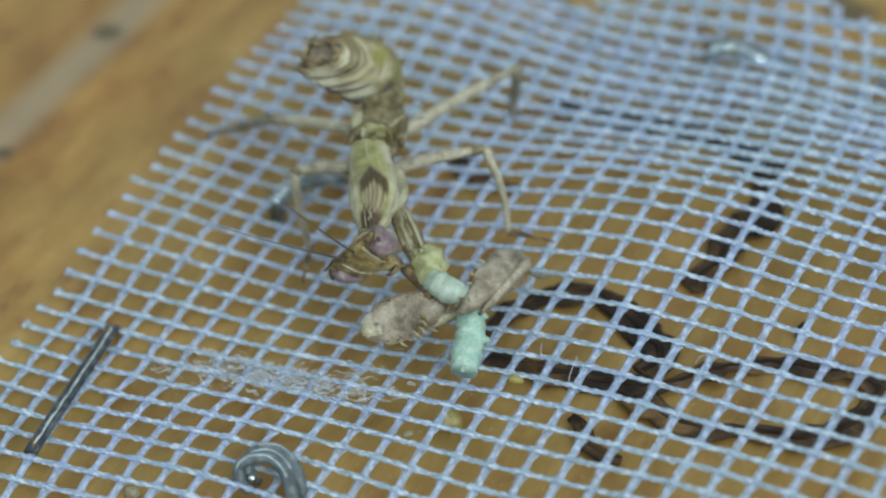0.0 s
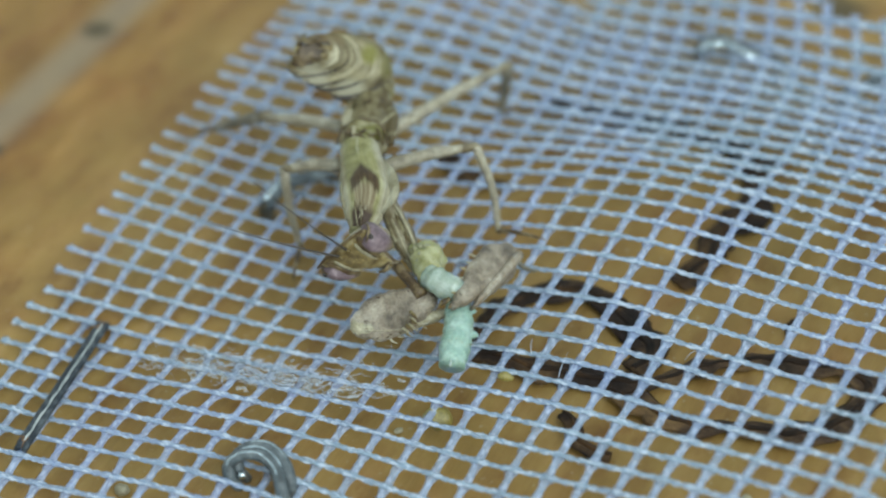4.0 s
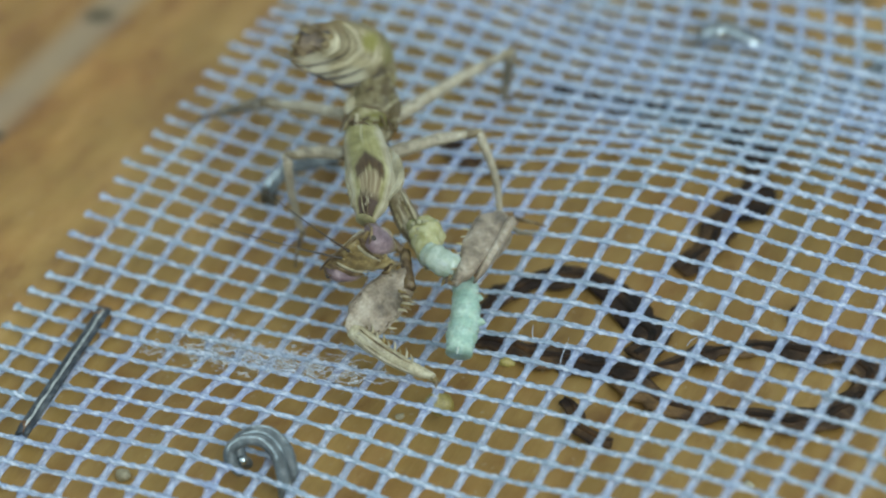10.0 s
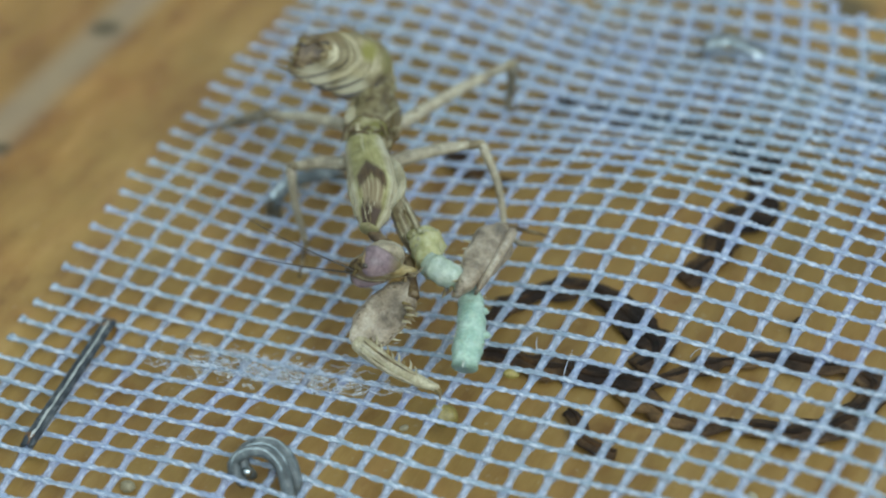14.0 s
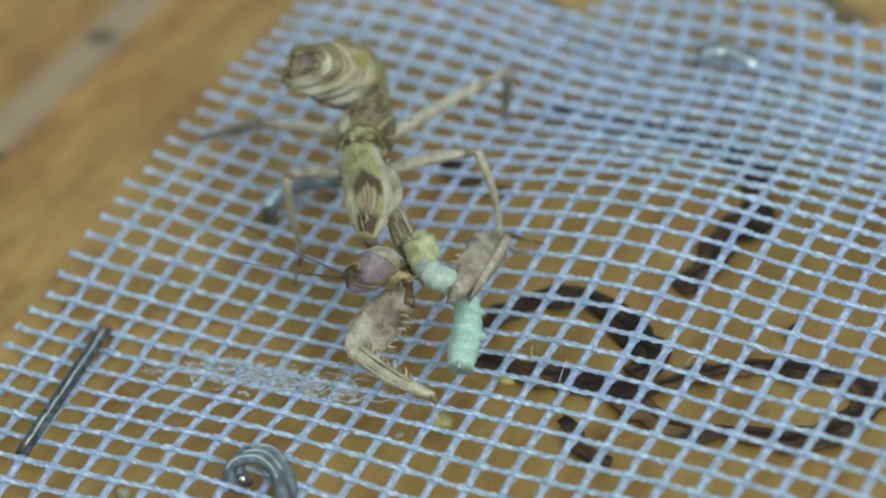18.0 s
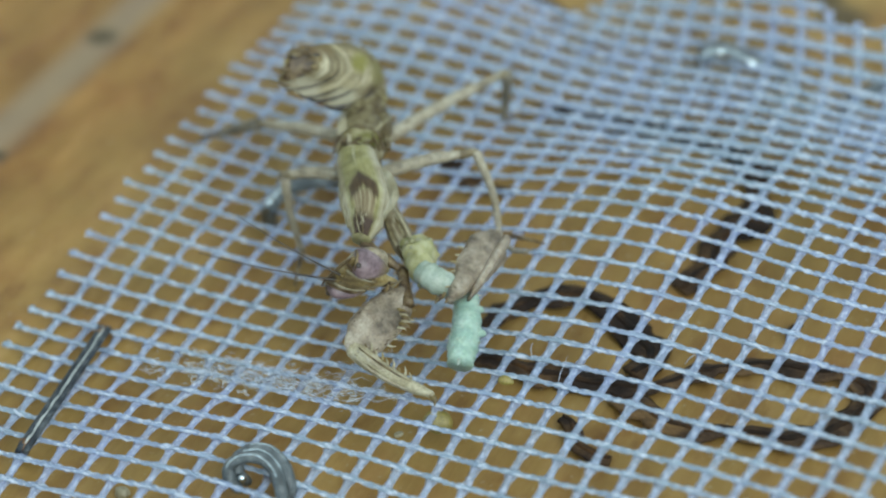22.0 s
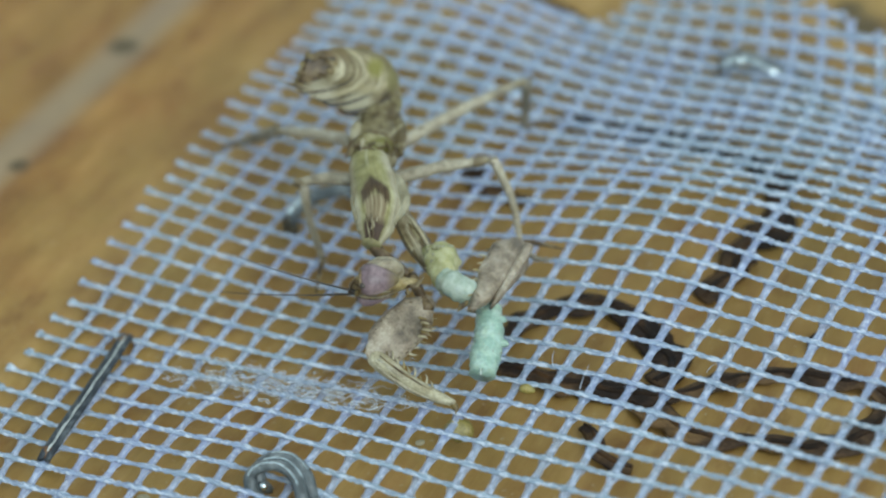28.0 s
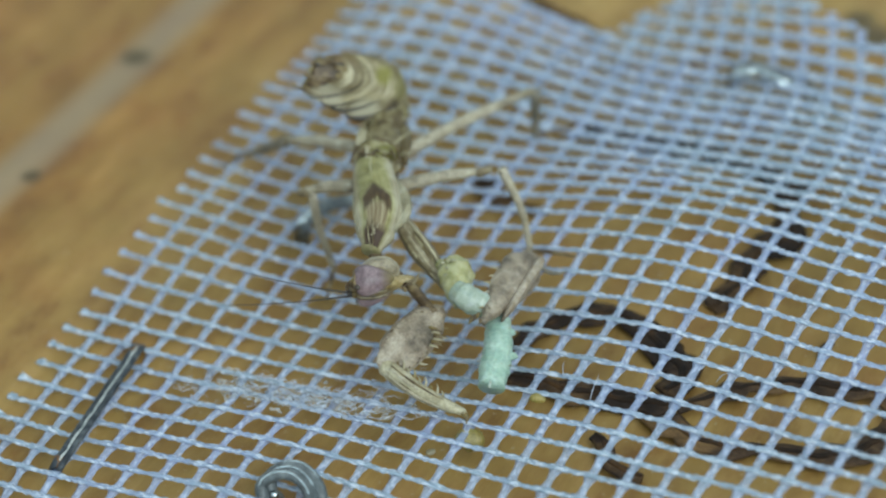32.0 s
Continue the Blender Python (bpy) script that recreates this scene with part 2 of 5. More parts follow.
def wood_material():
    mat, nt, bsdf = material("varnished_pale_wood", 0.45, spec=0.22)
    v = coords(nt, (1, 0.12, 1))
    warp = noisy(nt, v, 0.10, 3.0)
    grain = noisy(nt, coords(nt, (1, 0.25, 1)), 0.5, 5.0, 0.55)
    fine = noisy(nt, coords(nt, (1, 0.06, 1)), 9.0, 3.0, 0.6)
    blotch = noisy(nt, coords(nt), 0.16, 3.0, 0.5)
    col = ramp(nt, grain, [(0.25, (0.262, 0.163, 0.048)), (0.5, (0.326, 0.205, 0.061)), (0.75, (0.397, 0.252, 0.085))])
    col = mix(nt, 0.22, col, ramp(nt, fine, [(0.3, (0.72, 0.70, 0.66)), (0.7, (1.12, 1.12, 1.12))]), "MULTIPLY")
    col = mix(nt, 0.5, col, ramp(nt, blotch, [(0.3, (0.78, 0.80, 0.78)), (0.7, (1.15, 1.05, 1.0))]), "MULTIPLY")
    stain = noisy(nt, coords(nt, (1, 0.6, 1), (40, 7, 0)), 0.28, 4.0, 0.6)
    col = mix(nt, ramp(nt, stain, [(0.48, (0, 0, 0)), (0.66, (0.6, 0.6, 0.6))]), col, mix(nt, 1.0, col, (0.80, 0.66, 0.62), "MULTIPLY"))
    mottle = noisy(nt, coords(nt, (1, 0.5, 1), (3, 11, 0)), 0.42, 5.0, 0.62)
    col = mix(nt, 0.75, col, ramp(nt, mottle, [(0.34, (0.70, 0.58, 0.60)), (0.45, (0.96, 0.93, 0.98)), (0.58, (1.08, 1.10, 1.16)), (0.70, (1.28, 1.34, 1.6))]), "MULTIPLY")
    speck = noisy(nt, coords(nt, (1, 0.8, 1)), 2.6, 3.0, 0.5)
    col = mix(nt, ramp(nt, speck, [(0.66, (0, 0, 0)), (0.74, (0.5, 0.5, 0.5))]), col, (0.42, 0.34, 0.22))
    # a pale scuffed streak that runs along the grain
    sep = nt.nodes.new("ShaderNodeSeparateXYZ")
    nt.links.new(coords(nt), sep.inputs[0])
    x = math_node(nt, "ADD", math_node(nt, "MULTIPLY", sep.outputs["X"], STREAK[0]), math_node(nt, "MULTIPLY", sep.outputs["Y"], STREAK[1]))
    x = math_node(nt, "ADD", x, math_node(nt, "MULTIPLY", math_node(nt, "SUBTRACT", warp, 0.5), 1.6))
    # the lamp's falloff painted in: darker, more orange wood on the streak's side
    falloff = math_node(nt, "DIVIDE", math_node(nt, "ADD", math_node(nt, "SUBTRACT", x, STREAK[2]), 13.0), 9.0)
    col = mix(nt, ramp(nt, falloff, [(0.0, (0, 0, 0)), (1.0, (1, 1, 1))]), col, mix(nt, 1.0, col, (0.86, 0.74, 0.62), "MULTIPLY"))
    off = math_node(nt, "ABSOLUTE", math_node(nt, "SUBTRACT", x, STREAK[2]))
    fac = ramp(nt, math_node(nt, "MULTIPLY", off, 0.25), [(0.16, (0.55, 0.55, 0.55)), (0.5, (0, 0, 0))])
    col = mix(nt, fac, col, (0.275, 0.232, 0.172))
    # small dark knots
    for kx, ky, kr in KNOTS:
        dist = nt.nodes.new("ShaderNodeVectorMath")
        dist.operation = "DISTANCE"
        nt.links.new(coords(nt), dist.inputs[0])
        dist.inputs[1].default_value = (kx, ky, 0)
        f = ramp(nt, math_node(nt, "DIVIDE", dist.outputs["Value"], kr * 2), [(0.25, (0.9, 0.9, 0.9)), (0.7, (0, 0, 0))])
        col = mix(nt, f, col, (0.075, 0.055, 0.025))
    nt.links.new(col, bsdf.inputs["Base Color"])
    bump(nt, bsdf, fine, 0.25, 0.08)
    return mat


STREAK = (-0.9999, 0.0161, 30.25)
KNOTS = ((-30.01, 26.31, 0.95), (-28.87, 13.22, 0.6), (11.07, 44.96, 1.6), (9.73, 46.70, 1.0))


def thread_material(name, base, glint_tone, twist, alpha, film):
    """Crinkled translucent plastic thread: clear in places, with glints painted in as pale flecks."""
    mat, nt, bsdf = material(name, 0.2, spec=0.8)
    v = coords(nt)
    n = noisy(nt, v, 0.9, 3.0)
    info = nt.nodes.new("ShaderNodeObjectInfo")
    tone = math_node(nt, "ADD", math_node(nt, "MULTIPLY", info.outputs["Random"], 0.14), math_node(nt, "MULTIPLY", n, 0.5))
    col = ramp(nt, tone, [(0.15, tuple(c * 0.74 for c in base)), (0.5, base)])
    tint = noisy(nt, v, 0.13, 2.0)
    col = mix(nt, ramp(nt, tint, [(0.36, (0, 0, 0)), (0.60, (0.95, 0.95, 0.95))]), col, mix(nt, 1.0, col, (0.95, 0.99, 0.85), "MULTIPLY"))
    flecks = noisy(nt, coords(nt, twist), 3.2, 3.0, 0.6)
    glint = ramp(nt, flecks, [(0.50, (0, 0, 0)), (0.62, (1, 1, 1))])
    col = mix(nt, glint, col, glint_tone)
    nt.links.new(col, bsdf.inputs["Base Color"])
    clear = ramp(nt, noisy(nt, coords(nt, twist), 1.6, 3.0, 0.6), [(0.3, (alpha - film,) * 3), (0.62, (alpha + film,) * 3)])
    nt.links.new(clear, bsdf.inputs["Alpha"])
    bsdf.inputs["Transmission Weight"].default_value = 0.15
    bsdf.inputs["Subsurface Weight"].default_value = 0.25
    bsdf.inputs["Subsurface Radius"].default_value = (1, 1, 1)
    bsdf.inputs["Subsurface Scale"].default_value = 0.25 * MM
    bump(nt, bsdf, flecks, 0.6, 0.06)
    return mat


def steel_material():
    mat, nt, bsdf = material("galvanised_steel", 0.32, 1.0)
    v = coords(nt)
    n = noisy(nt, v, 1.4, 5.0, 0.65)
    col = ramp(nt, n, [(0.3, (0.10, 0.12, 0.14)), (0.55, (0.36, 0.40, 0.42)), (0.7, (0.55, 0.60, 0.62))])
    nt.links.new(col, bsdf.inputs["Base Color"])
    nt.links.new(ramp(nt, n, [(0.3, (0.55, 0.55, 0.55)), (0.7, (0.22, 0.22, 0.22))]), bsdf.inputs["Roughness"])
    bump(nt, bsdf, noisy(nt, v, 8.0), 0.3, 0.03)
    return mat


WOOD = wood_material()
WEFT = thread_material("pale_blue_weft", (0.44, 0.55, 0.79), (0.69, 0.78, 0.93), (0.55, 1.5, 1.5), 0.72, 0.14)
WARP = thread_material("pale_blue_warp", (0.43, 0.53, 0.825), (0.575, 0.67, 0.90), (1.5, 0.7, 1.0), 0.50, 0.12)
STEEL = steel_material()
BRIGHT_STEEL = mottled("polished_steel", (0.30, 0.36, 0.38), (0.55, 0.62, 0.66), (0.78, 0.85, 0.88), 0.5, 0.16, bumps=0.08, depth=0.02)
BRIGHT_STEEL.node_tree.nodes["Principled BSDF"].inputs["Metallic"].default_value = 1.0
GREY_STEEL = mottled("weathered_steel", (0.03, 0.034, 0.038), (0.09, 0.10, 0.105), (0.22, 0.235, 0.24), 0.8, 0.4)
LOOP_STEEL = mottled("dull_zinc_steel", (0.04, 0.05, 0.055), (0.105, 0.125, 0.135), (0.26, 0.30, 0.31), 1.0, 0.35, bumps=0.5, depth=0.08)
HIGHLIGHT = mottled("pale_zinc_highlight", (0.16, 0.18, 0.18), (0.36, 0.39, 0.39), (0.56, 0.59, 0.58), 2.2, 0.4)
RUST = mottled("rusty_steel", (0.05, 0.03, 0.02), (0.14, 0.07, 0.03), (0.25, 0.17, 0.11), 1.6, 0.75)
DARK_STEEL = mottled("dull_dark_steel", (0.010, 0.014, 0.020), (0.026, 0.034, 0.044), (0.10, 0.115, 0.125), 1.4, 0.42, spec=0.35, bumps=0.6, depth=0.1)
CREAM = mottled("cream_chitin", (0.045, 0.03, 0.012), (0.19, 0.155, 0.075), (0.40, 0.365, 0.235), 1.1, 0.38, (0.085, 0.058, 0.018), 0.9, 0.52, sss=0.1, stretch=(1.5, 0.6, 1), bumps=0.5, depth=0.1)
OLIVE = mottled("olive_streaked_chitin", (0.05, 0.034, 0.012), (0.16, 0.13, 0.048), (0.38, 0.35, 0.20), 1.0, 0.42, (0.12, 0.11, 0.02), 0.6, 0.56, sss=0.1)
LEG = mottled("beige_leg_chitin", (0.20, 0.165, 0.11), (0.40, 0.355, 0.26), (0.54, 0.50, 0.39), 0.7, 0.3, (0.13, 0.09, 0.05), 0.65, 0.62, sss=0.15, bumps=0.5, depth=0.1, alpha=0.82)
SHANK = mottled("brown_grey_leg_chitin", (0.05, 0.042, 0.03), (0.13, 0.115, 0.085), (0.24, 0.22, 0.17), 0.8, 0.4)
LOBE = mottled("pinkish_grey_chitin", (0.10, 0.076, 0.05), (0.275, 0.222, 0.162), (0.46, 0.40, 0.315), 1.0, 0.33, (0.13, 0.10, 0.05), 2.6, 0.69, sss=0.3, bumps=0.6, depth=0.14, grain=0.55, alpha=0.93)
NAPE = mottled("cream_nape_chitin", (0.19, 0.15, 0.10), (0.35, 0.305, 0.215), (0.47, 0.43, 0.33), 1.2, 0.4, sss=0.2, bumps=0.5, depth=0.1)
HIP = mottled("brownish_olive_chitin", (0.07, 0.045, 0.022), (0.185, 0.145, 0.08), (0.34, 0.31, 0.21), 0.9, 0.45, stretch=(1.6, 0.7, 1), bumps=0.5, depth=0.1)
PALE = mottled("pale_horn_chitin", (0.20, 0.165, 0.09), (0.36, 0.32, 0.21), (0.47, 0.43, 0.31), 1.1, 0.42, sss=0.15, bumps=0.4, depth=0.08)
ABD_AT = Vector((-5.04, 14.55, 7.60))
ABD_MARKS = tuple((Vector(p) - ABD_AT, r, tone) for p, r, tone in (
    ((-8.34, 13.97, 9.10), 1.05, (0.38, 0.35, 0.25)), ((-6.60, 15.20, 8.30), 0.85, (0.36, 0.335, 0.235)),
    ((-6.68, 18.41, 9.22), 0.85, (0.13, 0.115, 0.012)), ((-6.38, 16.75, 9.84), 0.6, (0.18, 0.165, 0.02)), ((-5.71, 17.27, 9.09), 0.6, (0.17, 0.15, 0.05)),
    ((-8.53, 15.00, 11.33), 1.0, (0.11, 0.062, 0.02)), ((-7.62, 15.60, 11.47), 0.75, (0.15, 0.105, 0.04)), ((-6.16, 14.12, 8.98), 0.70, (0.055, 0.04, 0.018)), ((-5.42, 14.85, 9.37), 0.60, (0.075, 0.055, 0.02)), ((-5.06, 15.72, 10.14), 0.50, (0.13, 0.11, 0.04)),
    ((-5.62, 14.56, 9.22), 0.6, (0.09, 0.065, 0.025)), ((-9.20, 16.57, 10.28), 0.5, (0.27, 0.13, 0.03)), ((-9.57, 15.29, 10.59), 0.45, (0.08, 0.055, 0.03)), ((-7.66, 13.31, 10.46), 0.45, (0.21, 0.19, 0.05))))
FRILL = mottled("pale_translucent_frill", (0.12, 0.10, 0.05), (0.235, 0.21, 0.13), (0.35, 0.325, 0.23), 0.9, 0.4, sss=0.3, stretch=(1.5, 0.5, 1))
STRIPED = banded("streaked_abdomen_chitin", ABD_MARKS)
TIPS = mottled("brown_flecked_tip", (0.03, 0.02, 0.010), (0.14, 0.095, 0.04), (0.42, 0.36, 0.23), 1.5, 0.5)
SHIELD = shield_material()
BROWN = mottled("dark_brown_chitin", (0.03, 0.018, 0.008), (0.09, 0.055, 0.024), (0.24, 0.18, 0.09), 1.3, 0.5)
EYE = mottled("mauve_compound_eye", (0.085, 0.056, 0.066), (0.165, 0.115, 0.128), (0.27, 0.20, 0.21), 1.0, 0.36, bumps=0.3, depth=0.05, spec=0.4)
shader = EYE.node_tree.nodes["Principled BSDF"]
along = EYE.node_tree.nodes.new("ShaderNodeSeparateXYZ")
EYE.node_tree.links.new(coords(EYE.node_tree), along.inputs[0])
toward_cheek = ramp(EYE.node_tree, math_node(EYE.node_tree, "MULTIPLY", along.outputs["X"], 0.5), [(0.10, (0, 0, 0)), (0.42, (1, 1, 1))])
skin = shader.inputs["Base Color"].links[0].from_socket
EYE.node_tree.links.new(mix(EYE.node_tree, toward_cheek, skin, (0.15, 0.115, 0.05)), shader.inputs["Base Color"])
FACE = mottled("golden_face_chitin", (0.06, 0.033, 0.012), (0.25, 0.185, 0.075), (0.45, 0.38, 0.21), 1.1, 0.3, (0.05, 0.026, 0.011), 1.1, 0.61)
GOLD = mottled("golden_brown_chitin", (0.05, 0.03, 0.009), (0.17, 0.118, 0.035), (0.38, 0.31, 0.14), 1.1, 0.35)
BLACK = mottled("black_horn", (0.012, 0.010, 0.008), (0.03, 0.022, 0.016), (0.07, 0.05, 0.035), 1.2, 0.35)
GREEN = mottled("mint_green_skin", (0.23, 0.37, 0.30), (0.31, 0.46, 0.385), (0.46, 0.60, 0.52), 1.0, 0.28, sss=0.4, bumps=0.8, depth=0.12, grain=0.35)
YELLOW = mottled("yellowish_wet_flesh", (0.33, 0.32, 0.12), (0.44, 0.43, 0.20), (0.58, 0.565, 0.34), 1.3, 0.08, sss=0.4, bumps=0.7, depth=0.14, grain=0.15)
TEAL = mottled("pale_wet_flesh", (0.27, 0.35, 0.27), (0.37, 0.45, 0.37), (0.50, 0.57, 0.50), 1.2, 0.12, sss=0.4, bumps=0.5, depth=0.1, grain=0.2)
for wet in (YELLOW, TEAL, GREEN):
    shader = wet.node_tree.nodes["Principled BSDF"]
    shader.inputs["Coat Weight"].default_value = 0.4
    shader.inputs["Coat Roughness"].default_value = 0.08
    shader.inputs["Transmission Weight"].default_value = 0.0 if wet == GREEN else 0.2
JUICE = mottled("clear_yellow_juice", (0.50, 0.49, 0.29), (0.60, 0.585, 0.38), (0.70, 0.68, 0.48), 1.0, 0.05, bumps=0.1, depth=0.02)
JUICE.node_tree.nodes["Principled BSDF"].inputs["Transmission Weight"].default_value = 0.55
JUICE.node_tree.nodes["Principled BSDF"].inputs["IOR"].default_value = 1.34
STEM = mottled("dark_dried_leaf", (0.012, 0.010, 0.010), (0.038, 0.025, 0.019), (0.13, 0.075, 0.035), 0.4, 0.7, bumps=0.4, depth=0.08, spec=0.15)
STEM_BROWN = mottled("brown_dried_leaf", (0.014, 0.010, 0.009), (0.075, 0.045, 0.026), (0.22, 0.13, 0.055), 0.4, 0.65, bumps=0.4, depth=0.08, spec=0.2)
RIB = mottled("brown_leaf_rib", (0.010, 0.007, 0.006), (0.03, 0.017, 0.01), (0.10, 0.05, 0.02), 0.6, 0.65, spec=0.2)
SILK = mottled("white_silk", (0.46, 0.54, 0.70), (0.58, 0.66, 0.80), (0.74, 0.80, 0.90), 1.0, 0.25, alpha=0.82)
FILM = mottled("clear_silk_film", (0.55, 0.60, 0.66), (0.68, 0.73, 0.78), (0.82, 0.86, 0.90), 1.2, 0.15, bumps=0.8, depth=0.08, alpha=0.22, spec=0.7)
CRUMB = mottled("yellow_green_crumb", (0.17, 0.14, 0.035), (0.24, 0.195, 0.05), (0.31, 0.25, 0.075), 1.5, 0.45, sss=0.3)
TABLE = mottled("grey_brown_tabletop", (0.16, 0.12, 0.08), (0.24, 0.18, 0.12), (0.30, 0.24, 0.17), 0.05, 0.5)

# ---- board and table ----
bm = bmesh.new()
vs = box(bm, (-62, -60, -12), (80, 110, 0))
bmesh.ops.bevel(bm, geom=bm.edges[:], offset=0.8, segments=2, affect="EDGES")
board = part("wooden_board", bm, WOOD, smooth=False)
tagged(board, "varnished pale ochre wooden board with a scuffed streak", "board", kind="structure")
bm = bmesh.new()
box(bm, (-600, -500, -40), (600, 700, -12))
tagged(part("tabletop", bm, TABLE, smooth=False), "plain grey-brown tabletop under the board", "table", kind="structure")

# ---- netting ----
PITCH, ASPECT = 1.8, 0.7919
SPREAD = 5.0
WAVES = (  # heights of the soft swells of the net, on a coarse lattice
    (0.27, 1.12, -2.13, 2.15, -0.07, 1.52, 0.54, -0.75, -0.84),
    (-2.80, 2.91, -3.49, 3.99, -3.36, 1.75, 0.21, 1.32, 2.24),
    (3.47, -0.84, 2.59, -3.47, 2.18, 1.04, -3.50, 3.68, -2.41),
    (-2.63, -1.81, 0.78, 2.37, 0.11, 2.98, -0.10, -0.95, 1.18),
    (4.30, 3.49, -0.15, -1.40, 1.76, -1.72, 2.26, 0.25, -1.51),
    (1.80, -4.25, 4.63, 1.76, 2.33, 3.55, 0.23, 0.75, 3.11),
)
SLIDE_X = (-0.341, 1.541, 1.242, -0.426, 0.167, -0.908, -0.720)
SLIDE_Y = (-1.606, 0.127, 0.031, -1.636, 0.223, -0.189, -0.064)
RIPPLES = (  # finer folds of the far part of the net
    (-0.15, 0.39, -0.15, -1.05, 1.35, 1.44, 1.96),
    (0.20, -0.50, 0.15, 1.12, -0.58, -1.09, -0.96),
    (-0.12, 0.30, -0.47, 1.37, -1.65, 1.18, 0.77),
    (0.04, 0.44, -1.90, 2.85, -1.25, 1.30, 1.36),
    (-0.07, -0.17, 0.84, -0.52, -1.98, 2.41, 2.02),
    (0.32, -0.39, -1.29, 0.91, 1.55, 0.62, 0.13),
    (-0.32, -0.10, -0.16, -0.14, -0.12, -0.10, -0.03),
)
BACK_X = (-0.512, 1.351, 0.327, 0.297, -1.422)
BACK_Y = (0.100, 0.165, 0.122, -0.090, -0.254)
LEFT, RIGHT, NEAR = -9, 21, -12


def far_edge(i):
    """The cut far edge of the net: notched on one side, furthest in the middle, slanting in again."""
    f = min(1.0, max(0.0, (i + 1.8) / 4.0))
    g = min(1.0, max(0.0, (i - 4.5) / 3.5))
    return 25.5 + 5.5 * math.sin(f * math.pi / 2) - 3.0 * g


def net_point(i, j):
    """Where the crossing (i, j) of the net lies; i and j may be fractions."""
    a, b = i / 15, j / 15
    terms = (a * a, a * b, b * b, a ** 3, a * a * b, a * b * b, b ** 3)
    z = 0.0
    for k, row in enumerate(WAVES):
        for q, h in enumerate(row):
            z += h * math.exp(-((i + 12 - 6 * k) ** 2 + (j + 9 - 5 * q) ** 2) / (2 * SPREAD * SPREAD))
    for k, row in enumerate(RIPPLES):
        for q, h in enumerate(row):
            z += h * math.exp(-((i + 9 - 5 * k) ** 2 + (j - 13 - 3 * q) ** 2) / (2 * 3.4 * 3.4))
    z = 0.35 + 0.5 * ((z - 0.35) + math.sqrt((z - 0.35) ** 2 + 0.04))
    x = PITCH * i + sum(c * t for c, t in zip(SLIDE_X, terms))
    y = PITCH * ASPECT * j + sum(c * t for c, t in zip(SLIDE_Y, terms))
    e, f = max(0.0, j - 14) / 10, i / 10
    terms = (e * e, e * e * f, e * e * f * f, e ** 3, e ** 3 * f)
    x += sum(c * t for c, t in zip(BACK_X, terms))
    y += sum(c * t for c, t in zip(BACK_Y, terms))
    # the pleat that the silk has drawn up
    pull = math.exp(-((i + 4.4) / 2.6) ** 2 - ((j - 0.1) / 0.9) ** 2)
    return Vector((x + 0.5 * pull, y, z + 0.3 * pull))


def weft(j, start, stop, parent):
    """One cross thread: two tightly twisted crinkled filaments, pressed flat at each crossing."""
    length = stop - start
    steps = int(length * 22)
    seed = random.uniform(0, 50)
    strands = ([], [])
    rad = ([], [])
    far = 1.0 + 0.95 * min(1.0, max(0.0, (j - 12) / 9))
    turn = seed
    for s in range(steps + 1):
        i = start + length * s / steps
        wob = noise.noise((seed, i * 0.6, 3.1)) * 0.06
        q = net_point(i, j) + Vector((0, wob, 0.08 + 0.025 * math.cos(2 * math.pi * (i + 0.5))))
        turn += 0.9 + 1.1 * noise.noise((seed, i * 1.3, 0))
        gap = 0.07 + 0.03 * noise.noise((seed, i * 2.3, 9))
        off = Vector((0, gap * (0.7 + 0.3 * math.cos(turn)), math.sin(turn) * 0.02)) * far
        cross = 0.5 + 0.5 * math.cos(2 * math.pi * (i + 0.5))
        for k, sign in ((0, 1), (1, -1)):
            strands[k].append(q + off * sign)
            r = 0.104 + 0.03 * cross + 0.05 * noise.noise((seed + 20 * k, i * 6.3, 5))
            rad[k].append((r * far, 0.085 * far + 0.02 * (far - 1)))
    for k in range(5):
        for line in rad:
            line[k] = (0.22 - 0.02 * k, 0.16 - 0.01 * k)
    bm = bmesh.new()
    for line, radii in zip(strands, rad):
        loft(bm, line, radii, sides=5, n=1)
    return part("weft_thread", bm, WEFT, parent)


def warp(i, parent):
    """One lengthwise thread: a flat film that flares where it is welded to the cross threads."""
    near, far = NEAR, far_edge(i)
    steps = int((far - near) * 6)
    seed = random.uniform(0, 50)
    mids, rad = [], []
    for s in range(steps + 1):
        j = near + (far - near) * s / steps
        wob = noise.noise((seed, j * 0.6, 8.1)) * 0.08
        mids.append(net_point(i, j) + Vector((wob, 0, -0.03)))
        cross = 0.5 + 0.5 * math.cos(2 * math.pi * (j + 0.5))
        r = 0.205 + 0.16 * cross ** 4 + 0.03 * noise.noise((seed, j * 2.3, 0))
        wide = 1.0 + 0.28 * min(1.0, max(0.0, (j - 12) / 9))
        rad.append((r * wide, 0.085))
    bm = bmesh.new()
    loft(bm, mids, rad, sides=6, n=1)
    return part("warp_thread", bm, WARP, parent)


netting = new("insect_netting")
netting.matrix_basis = Matrix.Identity(4)
tagged(netting, "pale blue woven plastic insect netting stapled over the board", "netting")
for j in range(NEAR, 31):
    start = LEFT - 1.45 + random.uniform(-0.14, 0.12)
    while far_edge(start) < j + 0.5 and start < RIGHT:
        start += 0.25
    stop = RIGHT + 0.8
    while far_edge(stop) < j + 0.5 and stop > start + 1:
        stop -= 0.25
    weft(j + 0.5, start, stop, netting)
for i in range(LEFT, RIGHT + 1):
    warp(i - 0.5, netting)


